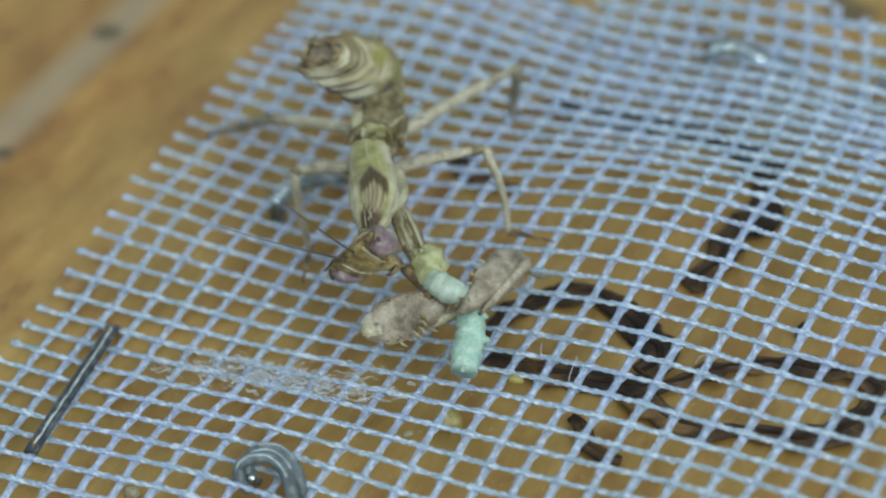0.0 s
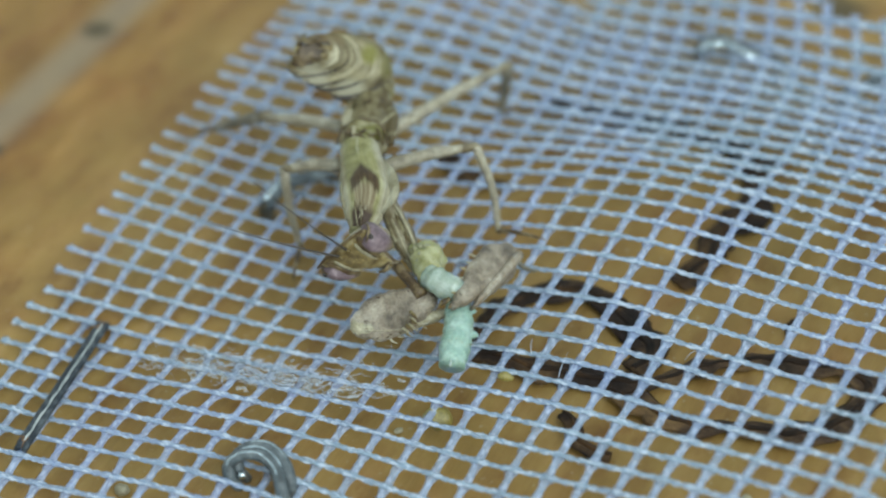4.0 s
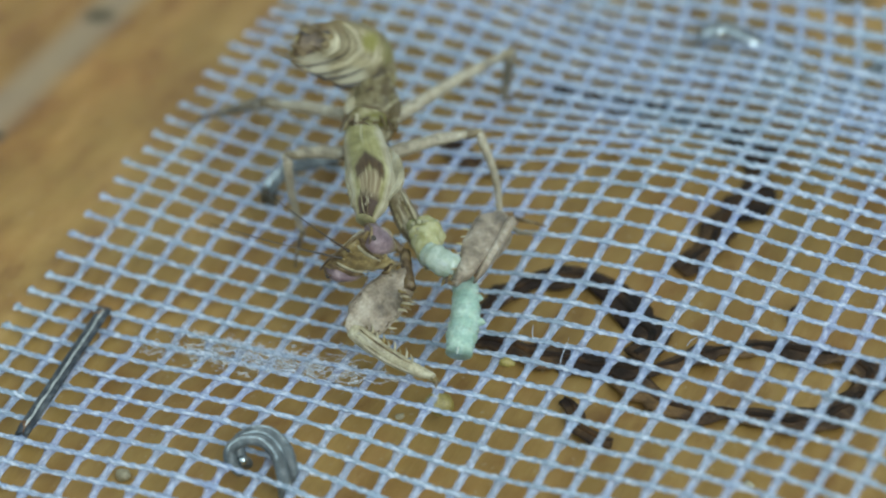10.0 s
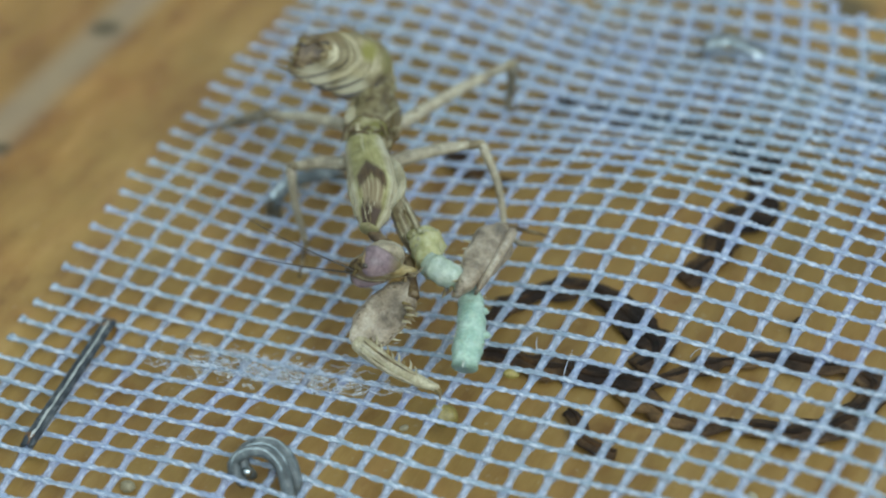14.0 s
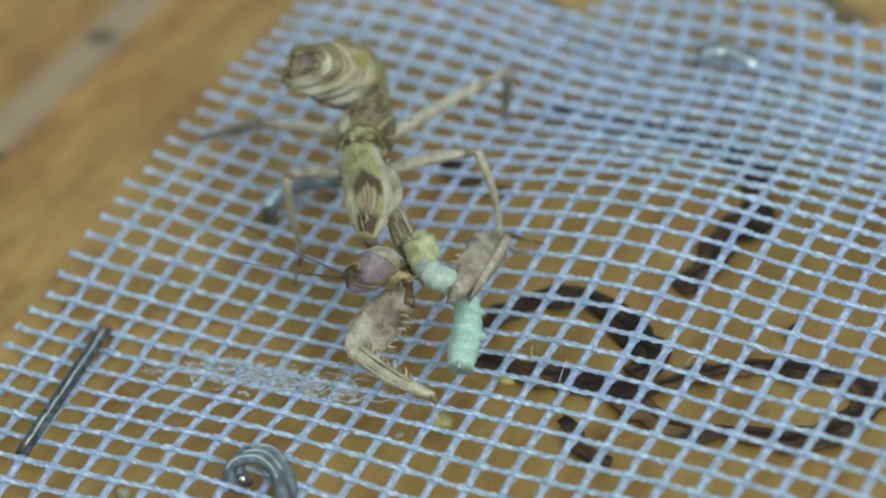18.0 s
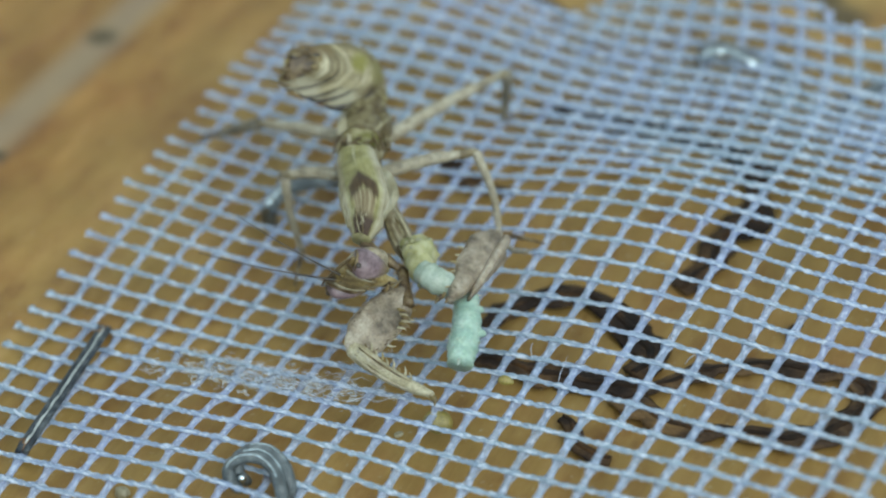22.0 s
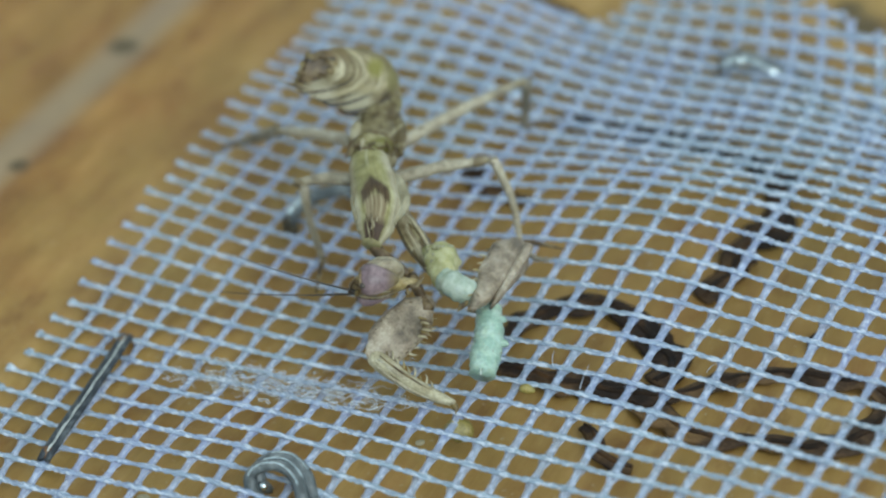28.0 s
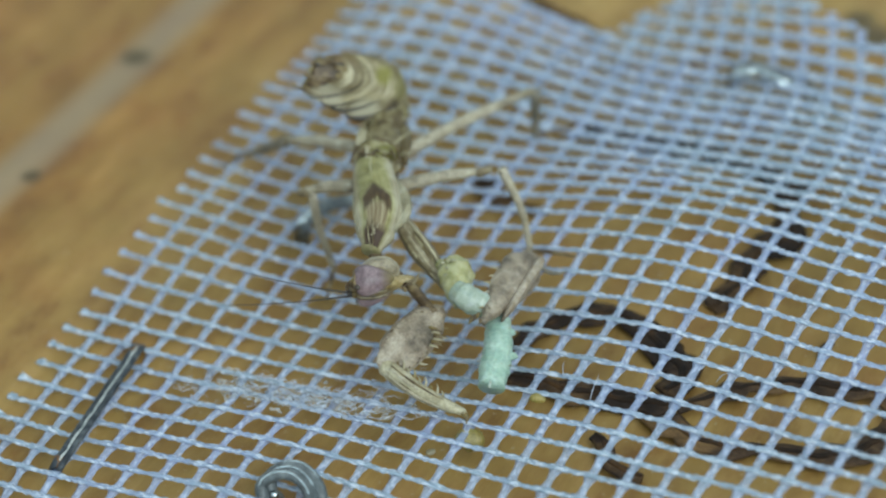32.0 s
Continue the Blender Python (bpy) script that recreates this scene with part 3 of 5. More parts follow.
# ---- staples ----
def staple(pts, r, mat, label, bright=None, rusty=False, grooved=False, bend=False):
    """A bent wire staple along pts, in two stuck-together wires."""
    root = new("staple")
    root.matrix_basis = Matrix.Translation(Vector(pts[0]) * MM)
    base = Vector(pts[0])
    d = (Vector(pts[-1]) - Vector(pts[0])).normalized()
    side = d.cross(Vector((0, 0, 1))).normalized()
    for s, m in ((-1, mat), (1, bright or mat)):
        bm = bmesh.new()
        loft(bm, [Vector(q) - base + side * (s * r * 0.95) for q in pts], [(r, r * 0.8)] * len(pts), sides=8, n=5)
        part("wire", bm, m, root)
    if rusty:
        for f0, f1 in ((0.0, 0.22), (0.8, 1.0)):
            mids, where = spline([Vector(q) - base for q in pts[1:-1]], 8)
            n = len(mids) - 1
            bm = bmesh.new()
            loft(bm, [m + side * r * 0.5 for m in mids[int(f0 * n):int(f1 * n) + 1]], [(r * 1.7, r * 0.95)] * (int(f1 * n) + 1 - int(f0 * n)), sides=8, n=2, wobble=0.5)
            part("rust", bm, RUST, root)
        # a highlight along the wire, laid on as a pale uneven line
        bm = bmesh.new()
        loft(bm, [Vector(q) - base - side * r * 0.1 + Vector((0, 0, r * 0.62)) for q in pts[1:-1]], [r * 0.34] * (len(pts) - 2), sides=6, n=14, wobble=1.3)
        part("edge_highlight", bm, HIGHLIGHT, root)
    if grooved:
        # the highlights on the ribs, modelled as thin bright wires
        for s in (-1.0, 0.05, 1.0):
            bm = bmesh.new()
            loft(bm, [Vector(q) - base + side * (s * r * 1.25) + Vector((0, 0, r * 0.62)) for q in pts[1:-1]], [r * 0.2] * (len(pts) - 2), sides=6, n=6, wobble=0.4)
            part("edge_highlight", bm, BRIGHT_STEEL, root)
        bm = bmesh.new()
        ellipsoid(bm, Vector(pts[1]) - base + Vector((0.25, 0.1, -0.1)), (Vector((1, 0, 0)), Vector((0, 1, 0)), Vector((0, 0, 1))), (0.3, 0.24, 0.24), 10, 8)
        part("wire_end", bm, BRIGHT_STEEL, root)
    if bend:
        # the highlight at the bend, added as a short polished sleeve
        bm = bmesh.new()
        loft(bm, [Vector(q) - base - side * r * 0.6 + Vector((0, 0, r * 0.5)) for q in pts[:3]], [r * 0.7, r * 0.95, r * 0.5], sides=8, n=6, wobble=0.2)
        part("bend_highlight", bm, BRIGHT_STEEL, root)
    return tagged(root, label, "staple", group="staples in the netting")


staple([(-15.62, 3.52, -1.00), (-14.32, 1.79, 0.70), (-13.98, 0.78, 1.00), (-13.49, -3.32, 0.95), (-13.08, -6.85, 0.90), (-13.15, -7.52, 0.60), (-14.28, -6.29, -1.00)], 0.19, DARK_STEEL, "dull dark steel staple with a rusty end, pinning the net edge", DARK_STEEL, True)
staple([(-2.14, -5.40, 0.60), (-2.30, -5.71, 1.40), (-2.50, -5.37, 1.90), (-1.97, -4.94, 2.30), (-1.15, -4.68, 2.30), (-0.27, -4.96, 2.00), (0.32, -5.54, 1.50), (0.46, -5.75, 0.30)], 0.33, LOOP_STEEL, "bent grey steel staple bulging over the netting", grooved=True)
staple([(5.42, 35.31, 1.00), (6.30, 33.90, 2.90), (7.03, 33.90, 3.50), (7.69, 34.36, 3.30), (8.77, 35.04, 2.50), (10.11, 35.19, 2.00), (11.08, 35.38, 1.50), (11.00, 36.64, 0.30)], 0.34, GREY_STEEL, "shiny arched steel staple holding the netting", BRIGHT_STEEL)
staple([(-11.17, 13.51, 0.20), (-10.53, 12.84, 1.90), (-10.46, 14.19, 2.00), (-9.62, 15.51, 1.90), (-8.90, 16.63, 1.60), (-9.54, 18.18, 0.20)], 0.25, LOOP_STEEL, "dull steel staple with a highlight added at its bend, under the insect's leg", bend=True)
staple([(14.34, 35.39, 0.20), (15.18, 33.73, 2.10), (16.19, 35.30, 2.20), (17.37, 37.69, 2.00), (17.04, 40.19, 0.20)], 0.24, STEEL, "bluish steel staple in the netting")


# ---- dried curled strips under the net ----
def strip(pts, widths, label, skin=None):
    """A dark dried strip, curled on the board: a thin blade with a raised midrib."""
    mids, where = spline([(x, y, 0.25 + 0.12 * math.sin(k * 1.3)) for k, (x, y) in enumerate(pts)], 4)
    line, wide = [], []
    for m, w in zip(mids, where):
        i = min(int(w), len(widths) - 2)
        f = noise.noise(m * 0.75)
        wide.append((widths[i] * (1 - w + i) + widths[i + 1] * (w - i)) * max(0.35, 0.95 + 0.75 * f))
        line.append(m + Vector((noise.noise(m * 0.6 + Vector((9, 0, 0))) * 0.3, noise.noise(m * 0.6 + Vector((0, 7, 0))) * 0.3, 0.25 * abs(f))))
    widths = wide
    root = new("dried_leaf_strip")
    base = Vector((*pts[0], 0))
    root.matrix_basis = Matrix.Translation(base * MM)
    bm = bmesh.new()
    loft(bm, [Vector(p) - base for p in line], [(w / 2, 0.16) for w in widths], sides=8, n=2, wobble=0.35)
    part("blade", bm, skin or STEM, root)
    bm = bmesh.new()
    loft(bm, [Vector(p) - base + Vector((0.05 * math.sin(k), 0.05, 0.15)) for k, p in enumerate(line)], [(w * 0.12, 0.1) for w in widths], sides=6, n=2, wobble=0.3)
    part("midrib", bm, RIB, root)
    return tagged(root, label, "dried leaf", group="dried leaf strips under the netting")


strip([(3.74, 7.68), (3.70, 8.99), (3.61, 10.31), (3.86, 11.58), (4.66, 12.81), (6.00, 13.76), (7.49, 13.98), (8.94, 13.49), (10.47, 12.52), (11.68, 11.46), (12.10, 10.23), (11.74, 9.16)],
      [0.7, 0.9, 1.0, 1.3, 1.7, 1.9, 1.8, 1.7, 1.7, 1.7, 1.7, 1.1], "dark brown dried leaf strip curled in a loop")
strip([(3.84, 7.44), (5.19, 7.35), (6.50, 7.52), (8.22, 7.78), (10.06, 8.09), (11.66, 8.21), (12.36, 8.33)],
      [0.9, 1.7, 2.0, 2.1, 1.9, 1.7, 0.8], "blackish dried leaf strip beside the caterpillar")
strip([(11.34, 7.54), (12.56, 7.07), (13.99, 6.78), (15.63, 6.68), (17.30, 7.21), (19.02, 7.59), (20.53, 7.71), (21.79, 8.75), (22.49, 10.44), (22.90, 12.20), (22.41, 12.89), (20.97, 12.92), (19.44, 12.74), (17.61, 12.53), (16.10, 11.80), (14.96, 10.87), (13.68, 9.51), (12.59, 8.51)],
      [0.9, 1.5, 1.6, 1.6, 1.5, 1.5, 1.6, 1.7, 1.7, 1.6, 1.5, 1.5, 1.5, 1.5, 1.4, 1.4, 1.3, 0.9], "brown dried leaf strip lying in a long loop", STEM_BROWN)
strip([(-1.86, 28.57), (0.1, 28.93), (2.94, 29.23), (5.39, 29.55), (7.66, 29.4), (10.04, 28.83), (11.61, 27.85), (12.21, 26.4), (12.74, 24.68), (12.79, 23.07), (12.18, 21.49), (12.12, 19.63), (11.93, 17.86), (11.51, 16.47)],
      [0.9, 1.6, 1.8, 1.8, 1.8, 1.7, 1.6, 1.6, 1.7, 1.8, 1.9, 1.6, 2.4, 1.6], "blackish dried leaf strip bent in a long hook under the netting")
strip([(-10.19, 40.94), (-7.95, 40.25), (-5.45, 39.27), (-3.68, 38.46)], [0.5, 0.9, 0.9, 0.4], "dark brown dried leaf strip beyond the net edge")
strip([(9.84, 5.04), (10.83, 4.24), (11.28, 3.35), (12.10, 3.14), (12.99, 3.22)], [0.6, 0.8, 1.3, 1.4, 0.7], "small curled blackish dried leaf scrap")
strip([(-5.09, 21.88), (-3.6, 21.68), (-2.02, 20.72), (-0.1, 21.0)], [0.9, 1.3, 1.2, 0.5], "short blackish dried leaf strip under the insect")
strip([(18.0, 14.9), (18.0, 15.4), (18.3, 16.1)], [0.25, 0.4, 0.2], "tiny blackish dried leaf crumb")


# ---- mantis ----
MB = Vector((-3.5, 11.0, 1.1))
mantis = new("praying_mantis")
mantis.matrix_basis = Matrix.Translation(MB * MM)
tagged(mantis, "beige and olive praying mantis nymph eating on the netting", "mantis")
VIEW_RIGHT, VIEW_UP, VIEW_OUT = Vector((0.9027, 0.4283, -0.0415)), Vector((-0.2378, 0.5768, 0.7815)), Vector((0.3587, -0.6956, 0.6225))


def rel(pts):
    return [Vector(p) - MB for p in pts]


# abdomen: curled up over the back, its tip turned forward; overlapping rings round a hollow tip
ABD = rel([(-5.04, 14.55, 7.60), (-5.72, 16.04, 7.60), (-6.07, 16.69, 8.10), (-6.53, 16.81, 8.84), (-6.83, 16.08, 9.47), (-7.44, 15.43, 10.03), (-8.03, 14.92, 10.40), (-8.59, 14.42, 10.65)])
ACROSS = (0.9, 1.0, 1.12, 1.32, 1.6, 1.42, 1.18, 0.78)
UPWARD = (0.7, 0.85, 1.2, 1.6, 1.62, 1.38, 1.12, 0.8)
TRAIL = (0.0, 0.0, 0.1, 0.3, 0.7, 1.1, 1.3, 0.9)


def abd_at(w, a, grow=1.0):
    """A point of the abdomen's skin: w runs from base to tip, a round it; its underside trails to a point."""
    i = min(int(w), 6)
    f = w - i
    s = f * f * (3 - 2 * f)
    mid = ABD[i] * (1 - f) + ABD[i + 1] * f
    ra, rb, tr = (q[i] * (1 - s) + q[i + 1] * s for q in (ACROSS, UPWARD, TRAIL))
    c, n = math.cos(a), math.sin(a)
    low = max(0.0, -n) ** 2
    q = VIEW_RIGHT * (ra * c - tr * low) + VIEW_UP * (rb * n) - VIEW_OUT * (0.25 * ra * c)
    return mid + q * grow


def abd_skin(bm, ws, grows, sides=30, rough=0.0):
    rings = []
    uv = bm.loops.layers.uv.new("along_and_round")
    for w, g in zip(ws, grows):
        ring = []
        for s in range(sides):
            q = abd_at(w, 2 * math.pi * s / sides, g) - ABD[0]
            ring.append(bm.verts.new(q + noise.noise_vector(q * 2.1) * rough))
        rings.append(ring)
    for k in range(len(rings) - 1):
        for s in range(sides):
            f = bm.faces.new((rings[k][s], rings[k][(s + 1) % sides], rings[k + 1][(s + 1) % sides], rings[k + 1][s]))
            for loop, (w, n) in zip(f.loops, ((ws[k], s), (ws[k], s + 1), (ws[k + 1], s + 1), (ws[k + 1], s))):
                loop[uv].uv = (w, 4 * abs(n / sides - 0.5))
    return rings


bm = bmesh.new()
rs = abd_skin(bm, [0, 0.5, 1, 1.5, 2, 2.5, 3, 3.5, 4, 4.5, 5, 5.5, 6, 6.5, 6.8, 6.4, 5.9], [0.9] * 13 + [0.9, 0.9, 0.8, 0.3])
bm.faces.new(rs[0])
bm.faces.new(rs[-1])
for v in bm.verts:
    v.co += ABD[0]
abdomen = part("abdomen", bm, BROWN, mantis, "cream and olive abdomen curled over the back", at=ABD[0])
for k in range(15):
    w0 = (0.3, 0.9)[k] if k < 2 else 1.45 + 0.42 * (k - 2)
    w1 = (1.0, 1.6)[k] if k < 2 else min(6.98, w0 + 0.56)
    bm = bmesh.new()
    ws = [w0 + (w1 - w0) * f / 8 for f in range(9)] + [w1 - 0.02]
    abd_skin(bm, ws, [0.988 + 0.016 * (f / 8) ** 2 for f in range(9)] + [0.975], 56, 0.018)
    part("abdomen_ring", bm, (CREAM, OLIVE)[k] if k < 2 else STRIPED, abdomen)
    # gap shade behind a loose ring's edge, added as a black strip, deepest below
    if k in (5, 6, 8, 9, 11):
        r = {5: 0.11, 6: 0.21, 8: 0.09}.get(k, 0.05)
        a0, a1 = random.uniform(3.5, 3.9), random.uniform(5.6, 6.2)
        arc = [abd_at(min(w1 + 0.02, 6.9), a0 + (a1 - a0) * n / 14, 1.01) - ABD[0] for n in range(15)]
        bm = bmesh.new()
        loft(bm, arc, [0.01 + r * math.sin(math.pi * n / 14) for n in range(15)], sides=6, n=2)
        part("gap_shade", bm, BLACK, abdomen)
# ragged shards round the hollow tip
lean = (ABD[7] - ABD[6]).normalized()
for k in range(18):
    a = 2 * math.pi * (k + random.uniform(-0.3, 0.3)) / 18
    o = abd_at(6.85, a, 0.99) - ABD[0]
    inward = (ABD[7] - ABD[0] - o).normalized()
    ln = random.uniform(0.18, 0.5)
    bm = bmesh.new()
    loft(bm, [o - lean * 0.1, o + lean * ln * 0.5 + inward * ln * 0.25, o + lean * ln + inward * ln * random.uniform(0.3, 0.9)], [(0.17, 0.035), (0.12, 0.03), (0.02, 0.01)], sides=7, n=3, up=inward, wobble=0.3)
    part("tip_shard", bm, (GOLD, TIPS, GOLD, BROWN)[k % 4], abdomen)
for k in range(7):
    a = random.uniform(0.4, 3.2)
    o = abd_at(6.3, a, 0.72) - ABD[0]
    bm = bmesh.new()
    loft(bm, [o, o + lean * 0.25 + VIEW_UP * random.uniform(-0.2, 0.2), o + lean * 0.5 + VIEW_RIGHT * random.uniform(-0.2, 0.2)], [(0.16, 0.06), (0.14, 0.05), (0.03, 0.02)], sides=7, n=3, up=VIEW_OUT, wobble=0.4)
    part("inner_plate", bm, (GOLD, TIPS, BLACK)[k % 3], abdomen)
tail = rel([(-8.07, 13.20, 10.21), (-8.45, 12.88, 10.46), (-9.00, 12.69, 10.65), (-9.63, 12.64, 10.71)])
bm = bmesh.new()
loft(bm, [p - ABD[0] for p in tail], [(0.11, 0.11), (0.12, 0.11), (0.08, 0.07), (0.025, 0.025)], sides=14, n=8, up=VIEW_UP, wobble=0.05)
part("tail_plate", bm, HIP, abdomen)
bm = bmesh.new()
ellipsoid(bm, tail[3] - ABD[0], (VIEW_RIGHT, VIEW_UP, VIEW_OUT), (0.06, 0.05, 0.05), 8, 6)
part("tail_point", bm, BLACK, abdomen)
for course in ([(-9.60, 15.31, 10.65), (-9.68, 15.75, 10.60), (-9.74, 16.15, 10.52)], [(-8.74, 13.73, 10.77), (-8.95, 13.47, 10.90), (-9.20, 13.49, 10.90)]):
    bm = bmesh.new()
    loft(bm, [p - ABD[0] for p in rel(course)], [0.12, 0.1, 0.03], sides=7, wobble=0.1)
    part("cercus", bm, TIPS, abdomen)

# hind thorax with a ruffled dark collar
HIND = rel([(-5.14, 14.31, 7.30)])[0]
bm = bmesh.new()
loft(bm, rel([(-6.06, 16.52, 7.20), (-5.43, 15.27, 7.20), (-4.95, 13.99, 7.20), (-4.58, 12.75, 7.20)]), [(1.0, 0.8), (1.25, 0.95), (1.38, 1.0), (1.15, 0.9)], sides=18, n=7, up=VIEW_OUT, wobble=0.2)
hindbody = part("hind_thorax", bm, CREAM, mantis, at=HIND)
bm = bmesh.new()
ellipsoid(bm, rel([(-4.62, 13.04, 7.74)])[0] - HIND, (VIEW_RIGHT, VIEW_UP, VIEW_OUT), (1.15, 0.75, 0.55), 18, 10)
for v in bm.verts:
    v.co += noise.noise_vector(v.co * 2.2) * 0.15
part("collar", bm, OLIVE, hindbody, "olive and brown collar behind the pronotum")
for course, r, mat in (
        ([(-5.41, 11.61, 7.77), (-5.58, 12.62, 8.08), (-4.96, 13.54, 8.27), (-3.94, 13.66, 8.08), (-3.15, 12.84, 7.77)], 0.06, BROWN),
        ([(-5.20, 11.63, 7.90), (-5.29, 12.44, 8.15), (-4.81, 13.24, 8.30), (-3.94, 13.26, 8.15), (-3.24, 12.62, 7.84)], 0.08, CREAM),
        ([(-5.34, 12.16, 8.02), (-5.12, 12.25, 8.18), (-4.97, 12.59, 8.21)], 0.07, BROWN),
        ([(-4.28, 11.43, 8.08), (-4.76, 12.24, 8.21), (-5.36, 13.35, 8.18)], 0.11, PALE),
        ([(-4.56, 12.43, 8.21), (-4.41, 12.78, 8.24), (-4.35, 13.17, 8.21)], 0.07, BROWN),
        ([(-4.29, 11.77, 8.15), (-4.00, 12.49, 8.18), (-3.80, 13.10, 8.02)], 0.07, CREAM)):
    bm = bmesh.new()
    loft(bm, [p - HIND for p in rel(course)], [r] * len(course), sides=7, up=VIEW_OUT, wobble=0.3)
    part("ridge", bm, mat, hindbody)
for course, mat in (([(-6.42, 15.42, 7.71), (-5.87, 13.84, 7.90), (-5.36, 12.40, 7.84)], PALE), ([(-5.25, 16.73, 7.59), (-4.02, 14.85, 7.71), (-3.09, 13.23, 7.59)], CREAM)):
    bm = bmesh.new()
    loft(bm, [p - HIND for p in rel(course)], [(0.2, 0.12), (0.42, 0.2), (0.15, 0.1)], sides=10, up=VIEW_OUT, wobble=0.25)
    part("wing_pad", bm, mat, hindbody)

# pronotum: pale green shield, dark saddle mark, cream flange
PRON = rel([(-4.69, 12.68, 7.50), (-4.05, 11.63, 7.60), (-3.10, 10.30, 7.60), (-2.26, 9.01, 7.50), (-1.72, 7.77, 7.20), (-1.41, 6.75, 6.90)])
bm = bmesh.new()
mids, where = spline(PRON, 9)
uv = bm.loops.layers.uv.new("across_and_along")
rings = []
for k, (m, w) in enumerate(zip(mids, where)):
    d = (mids[min(k + 1, len(mids) - 1)] - mids[max(k - 1, 0)]).normalized()
    side = d.cross(VIEW_OUT).normalized()
    top = side.cross(d).normalized()
    i = min(int(w), 4)
    f = (w - i) ** 2 * (3 - 2 * (w - i))
    wide, tall = ((p[i] * (1 - f) + p[i + 1] * f) for p in ((0.86, 1.06, 1.16, 1.18, 0.94, 0.5), (0.6, 0.8, 0.9, 0.92, 0.8, 0.5)))
    ring = []
    for n in range(32):
        a = 2 * math.pi * n / 32
        q = m + side * (wide * math.cos(a)) + top * (tall * math.sin(a) * (1 + 0.06 * math.exp(-(math.cos(a) / 0.12) ** 2)))
        ring.append((bm.verts.new(q + noise.noise_vector(q * 1.6) * 0.06), (math.cos(a), w / 5)))
    rings.append(ring)
for a, b in zip(rings, rings[1:]):
    for n in range(32):
        quad = (a[n], a[(n + 1) % 32], b[(n + 1) % 32], b[n])
        face = bm.faces.new([q[0] for q in quad])
        for loop in face.loops:
            loop[uv].uv = next(q[1] for q in quad if q[0] == loop.vert)
for ring in (rings[0], rings[-1]):
    bm.faces.new([q[0] for q in ring])
pronotum = part("pronotum", bm, SHIELD, mantis, "pale green pronotum with a dark brown saddle mark", at=PRON[2])
for course, w in (([(-3.18, 11.80, 7.75), (-1.81, 10.51, 7.66), (-1.19, 9.57, 7.49), (-0.90, 8.13, 7.32)], 0.46), ([(-4.79, 11.23, 7.69), (-3.93, 9.68, 7.62), (-3.20, 8.35, 7.52), (-2.14, 6.99, 7.29)], 0.16)):
    bm = bmesh.new()
    loft(bm, [p - PRON[2] for p in rel(course)], [(0.15, 0.1), (w, 0.2), (w * 0.95, 0.2), (0.12, 0.1)], sides=10, up=VIEW_OUT, wobble=0.15)
    part("flange", bm, FRILL, pronotum)
for course in ([(-4.34, 11.99, 8.00), (-3.85, 10.91, 8.19), (-3.31, 9.98, 8.19)], [(-1.84, 7.68, 8.06), (-1.39, 6.95, 7.76), (-1.14, 6.45, 7.27)], [(-2.13, 7.64, 8.00), (-1.57, 6.81, 7.70), (-1.15, 6.35, 7.27)]):
    bm = bmesh.new()
    loft(bm, [p - PRON[2] for p in rel(course)], [(0.025, 0.02), (0.035, 0.025), (0.02, 0.02)], sides=6, up=VIEW_OUT, wobble=0.4)
    part("keel", bm, CREAM, pronotum)

# shade in the creases round the pronotum, put in as dark brown strips
for course, r in (([(-5.30, 11.90, 7.75), (-4.72, 12.05, 8.28), (-4.15, 12.15, 8.32), (-3.42, 12.35, 7.85)], 0.07), ([(-3.05, 12.3, 7.5), (-2.35, 11.1, 7.55), (-1.6, 10.0, 7.45)], 0.09)):
    bm = bmesh.new()
    loft(bm, [p - PRON[2] for p in rel(course)], [r * 0.5] + [r] * (len(course) - 2) + [r * 0.5], sides=7, up=VIEW_OUT, wobble=0.4)
    part("crease_shade", bm, BROWN, pronotum)

# fine frayed scales that lie along the body
FLECK = 0.028


def scales(parent, origin, mid, half, rows, out, mats, splay, size):
    """Thin pointed scales over an oval of the back, half wide and rows long, each lying along the body."""
    for k in range(rows * 3):
        x = random.uniform(-1, 1) * half[0] * 0.95
        y = random.uniform(-1, 1) * half[1]
        lift = out * math.sqrt(max(0.02, 1 - (x / half[0]) ** 2))
        ln = random.uniform(0.5, 1.0) * size
        q = Vector(mid) - MB - origin + VIEW_RIGHT * (x * FLECK) + VIEW_UP * (y * FLECK) + VIEW_OUT * lift
        d = (-VIEW_UP + VIEW_RIGHT * (splay * x / half[0] + random.uniform(-0.25, 0.25))).normalized()
        bm = bmesh.new()
        loft(bm, [q, q + d * ln * 0.5 + VIEW_OUT * 0.05, q + d * ln + VIEW_OUT * 0.02], [(0.02, 0.012), (0.05, 0.02), (0.01, 0.008)], sides=5, n=2, up=VIEW_OUT)
        part("scale", bm, random.choice(mats), parent)


scales(hindbody, HIND, (-5.83, 15.67, 7.20), (40, 26), 9, 1.02, (PALE, CREAM, OLIVE, BROWN), 0.5, 0.6)
scales(pronotum, PRON[2], (-1.85, 7.77, 7.20), (20, 20), 4, 0.88, (PALE, HIP), -0.5, 0.7)

NECK = rel([(-1.68, 7.30, 6.70), (-1.18, 6.95, 6.40), (-0.38, 6.86, 6.00), (0.57, 6.83, 5.60)])
bm = bmesh.new()
loft(bm, NECK, [(0.3, 0.3), (0.32, 0.3), (0.3, 0.3), (0.2, 0.2)], sides=14, up=VIEW_OUT, wobble=0.15)
neck = part("neck", bm, BROWN, mantis, "dark brown nape", at=NECK[0])

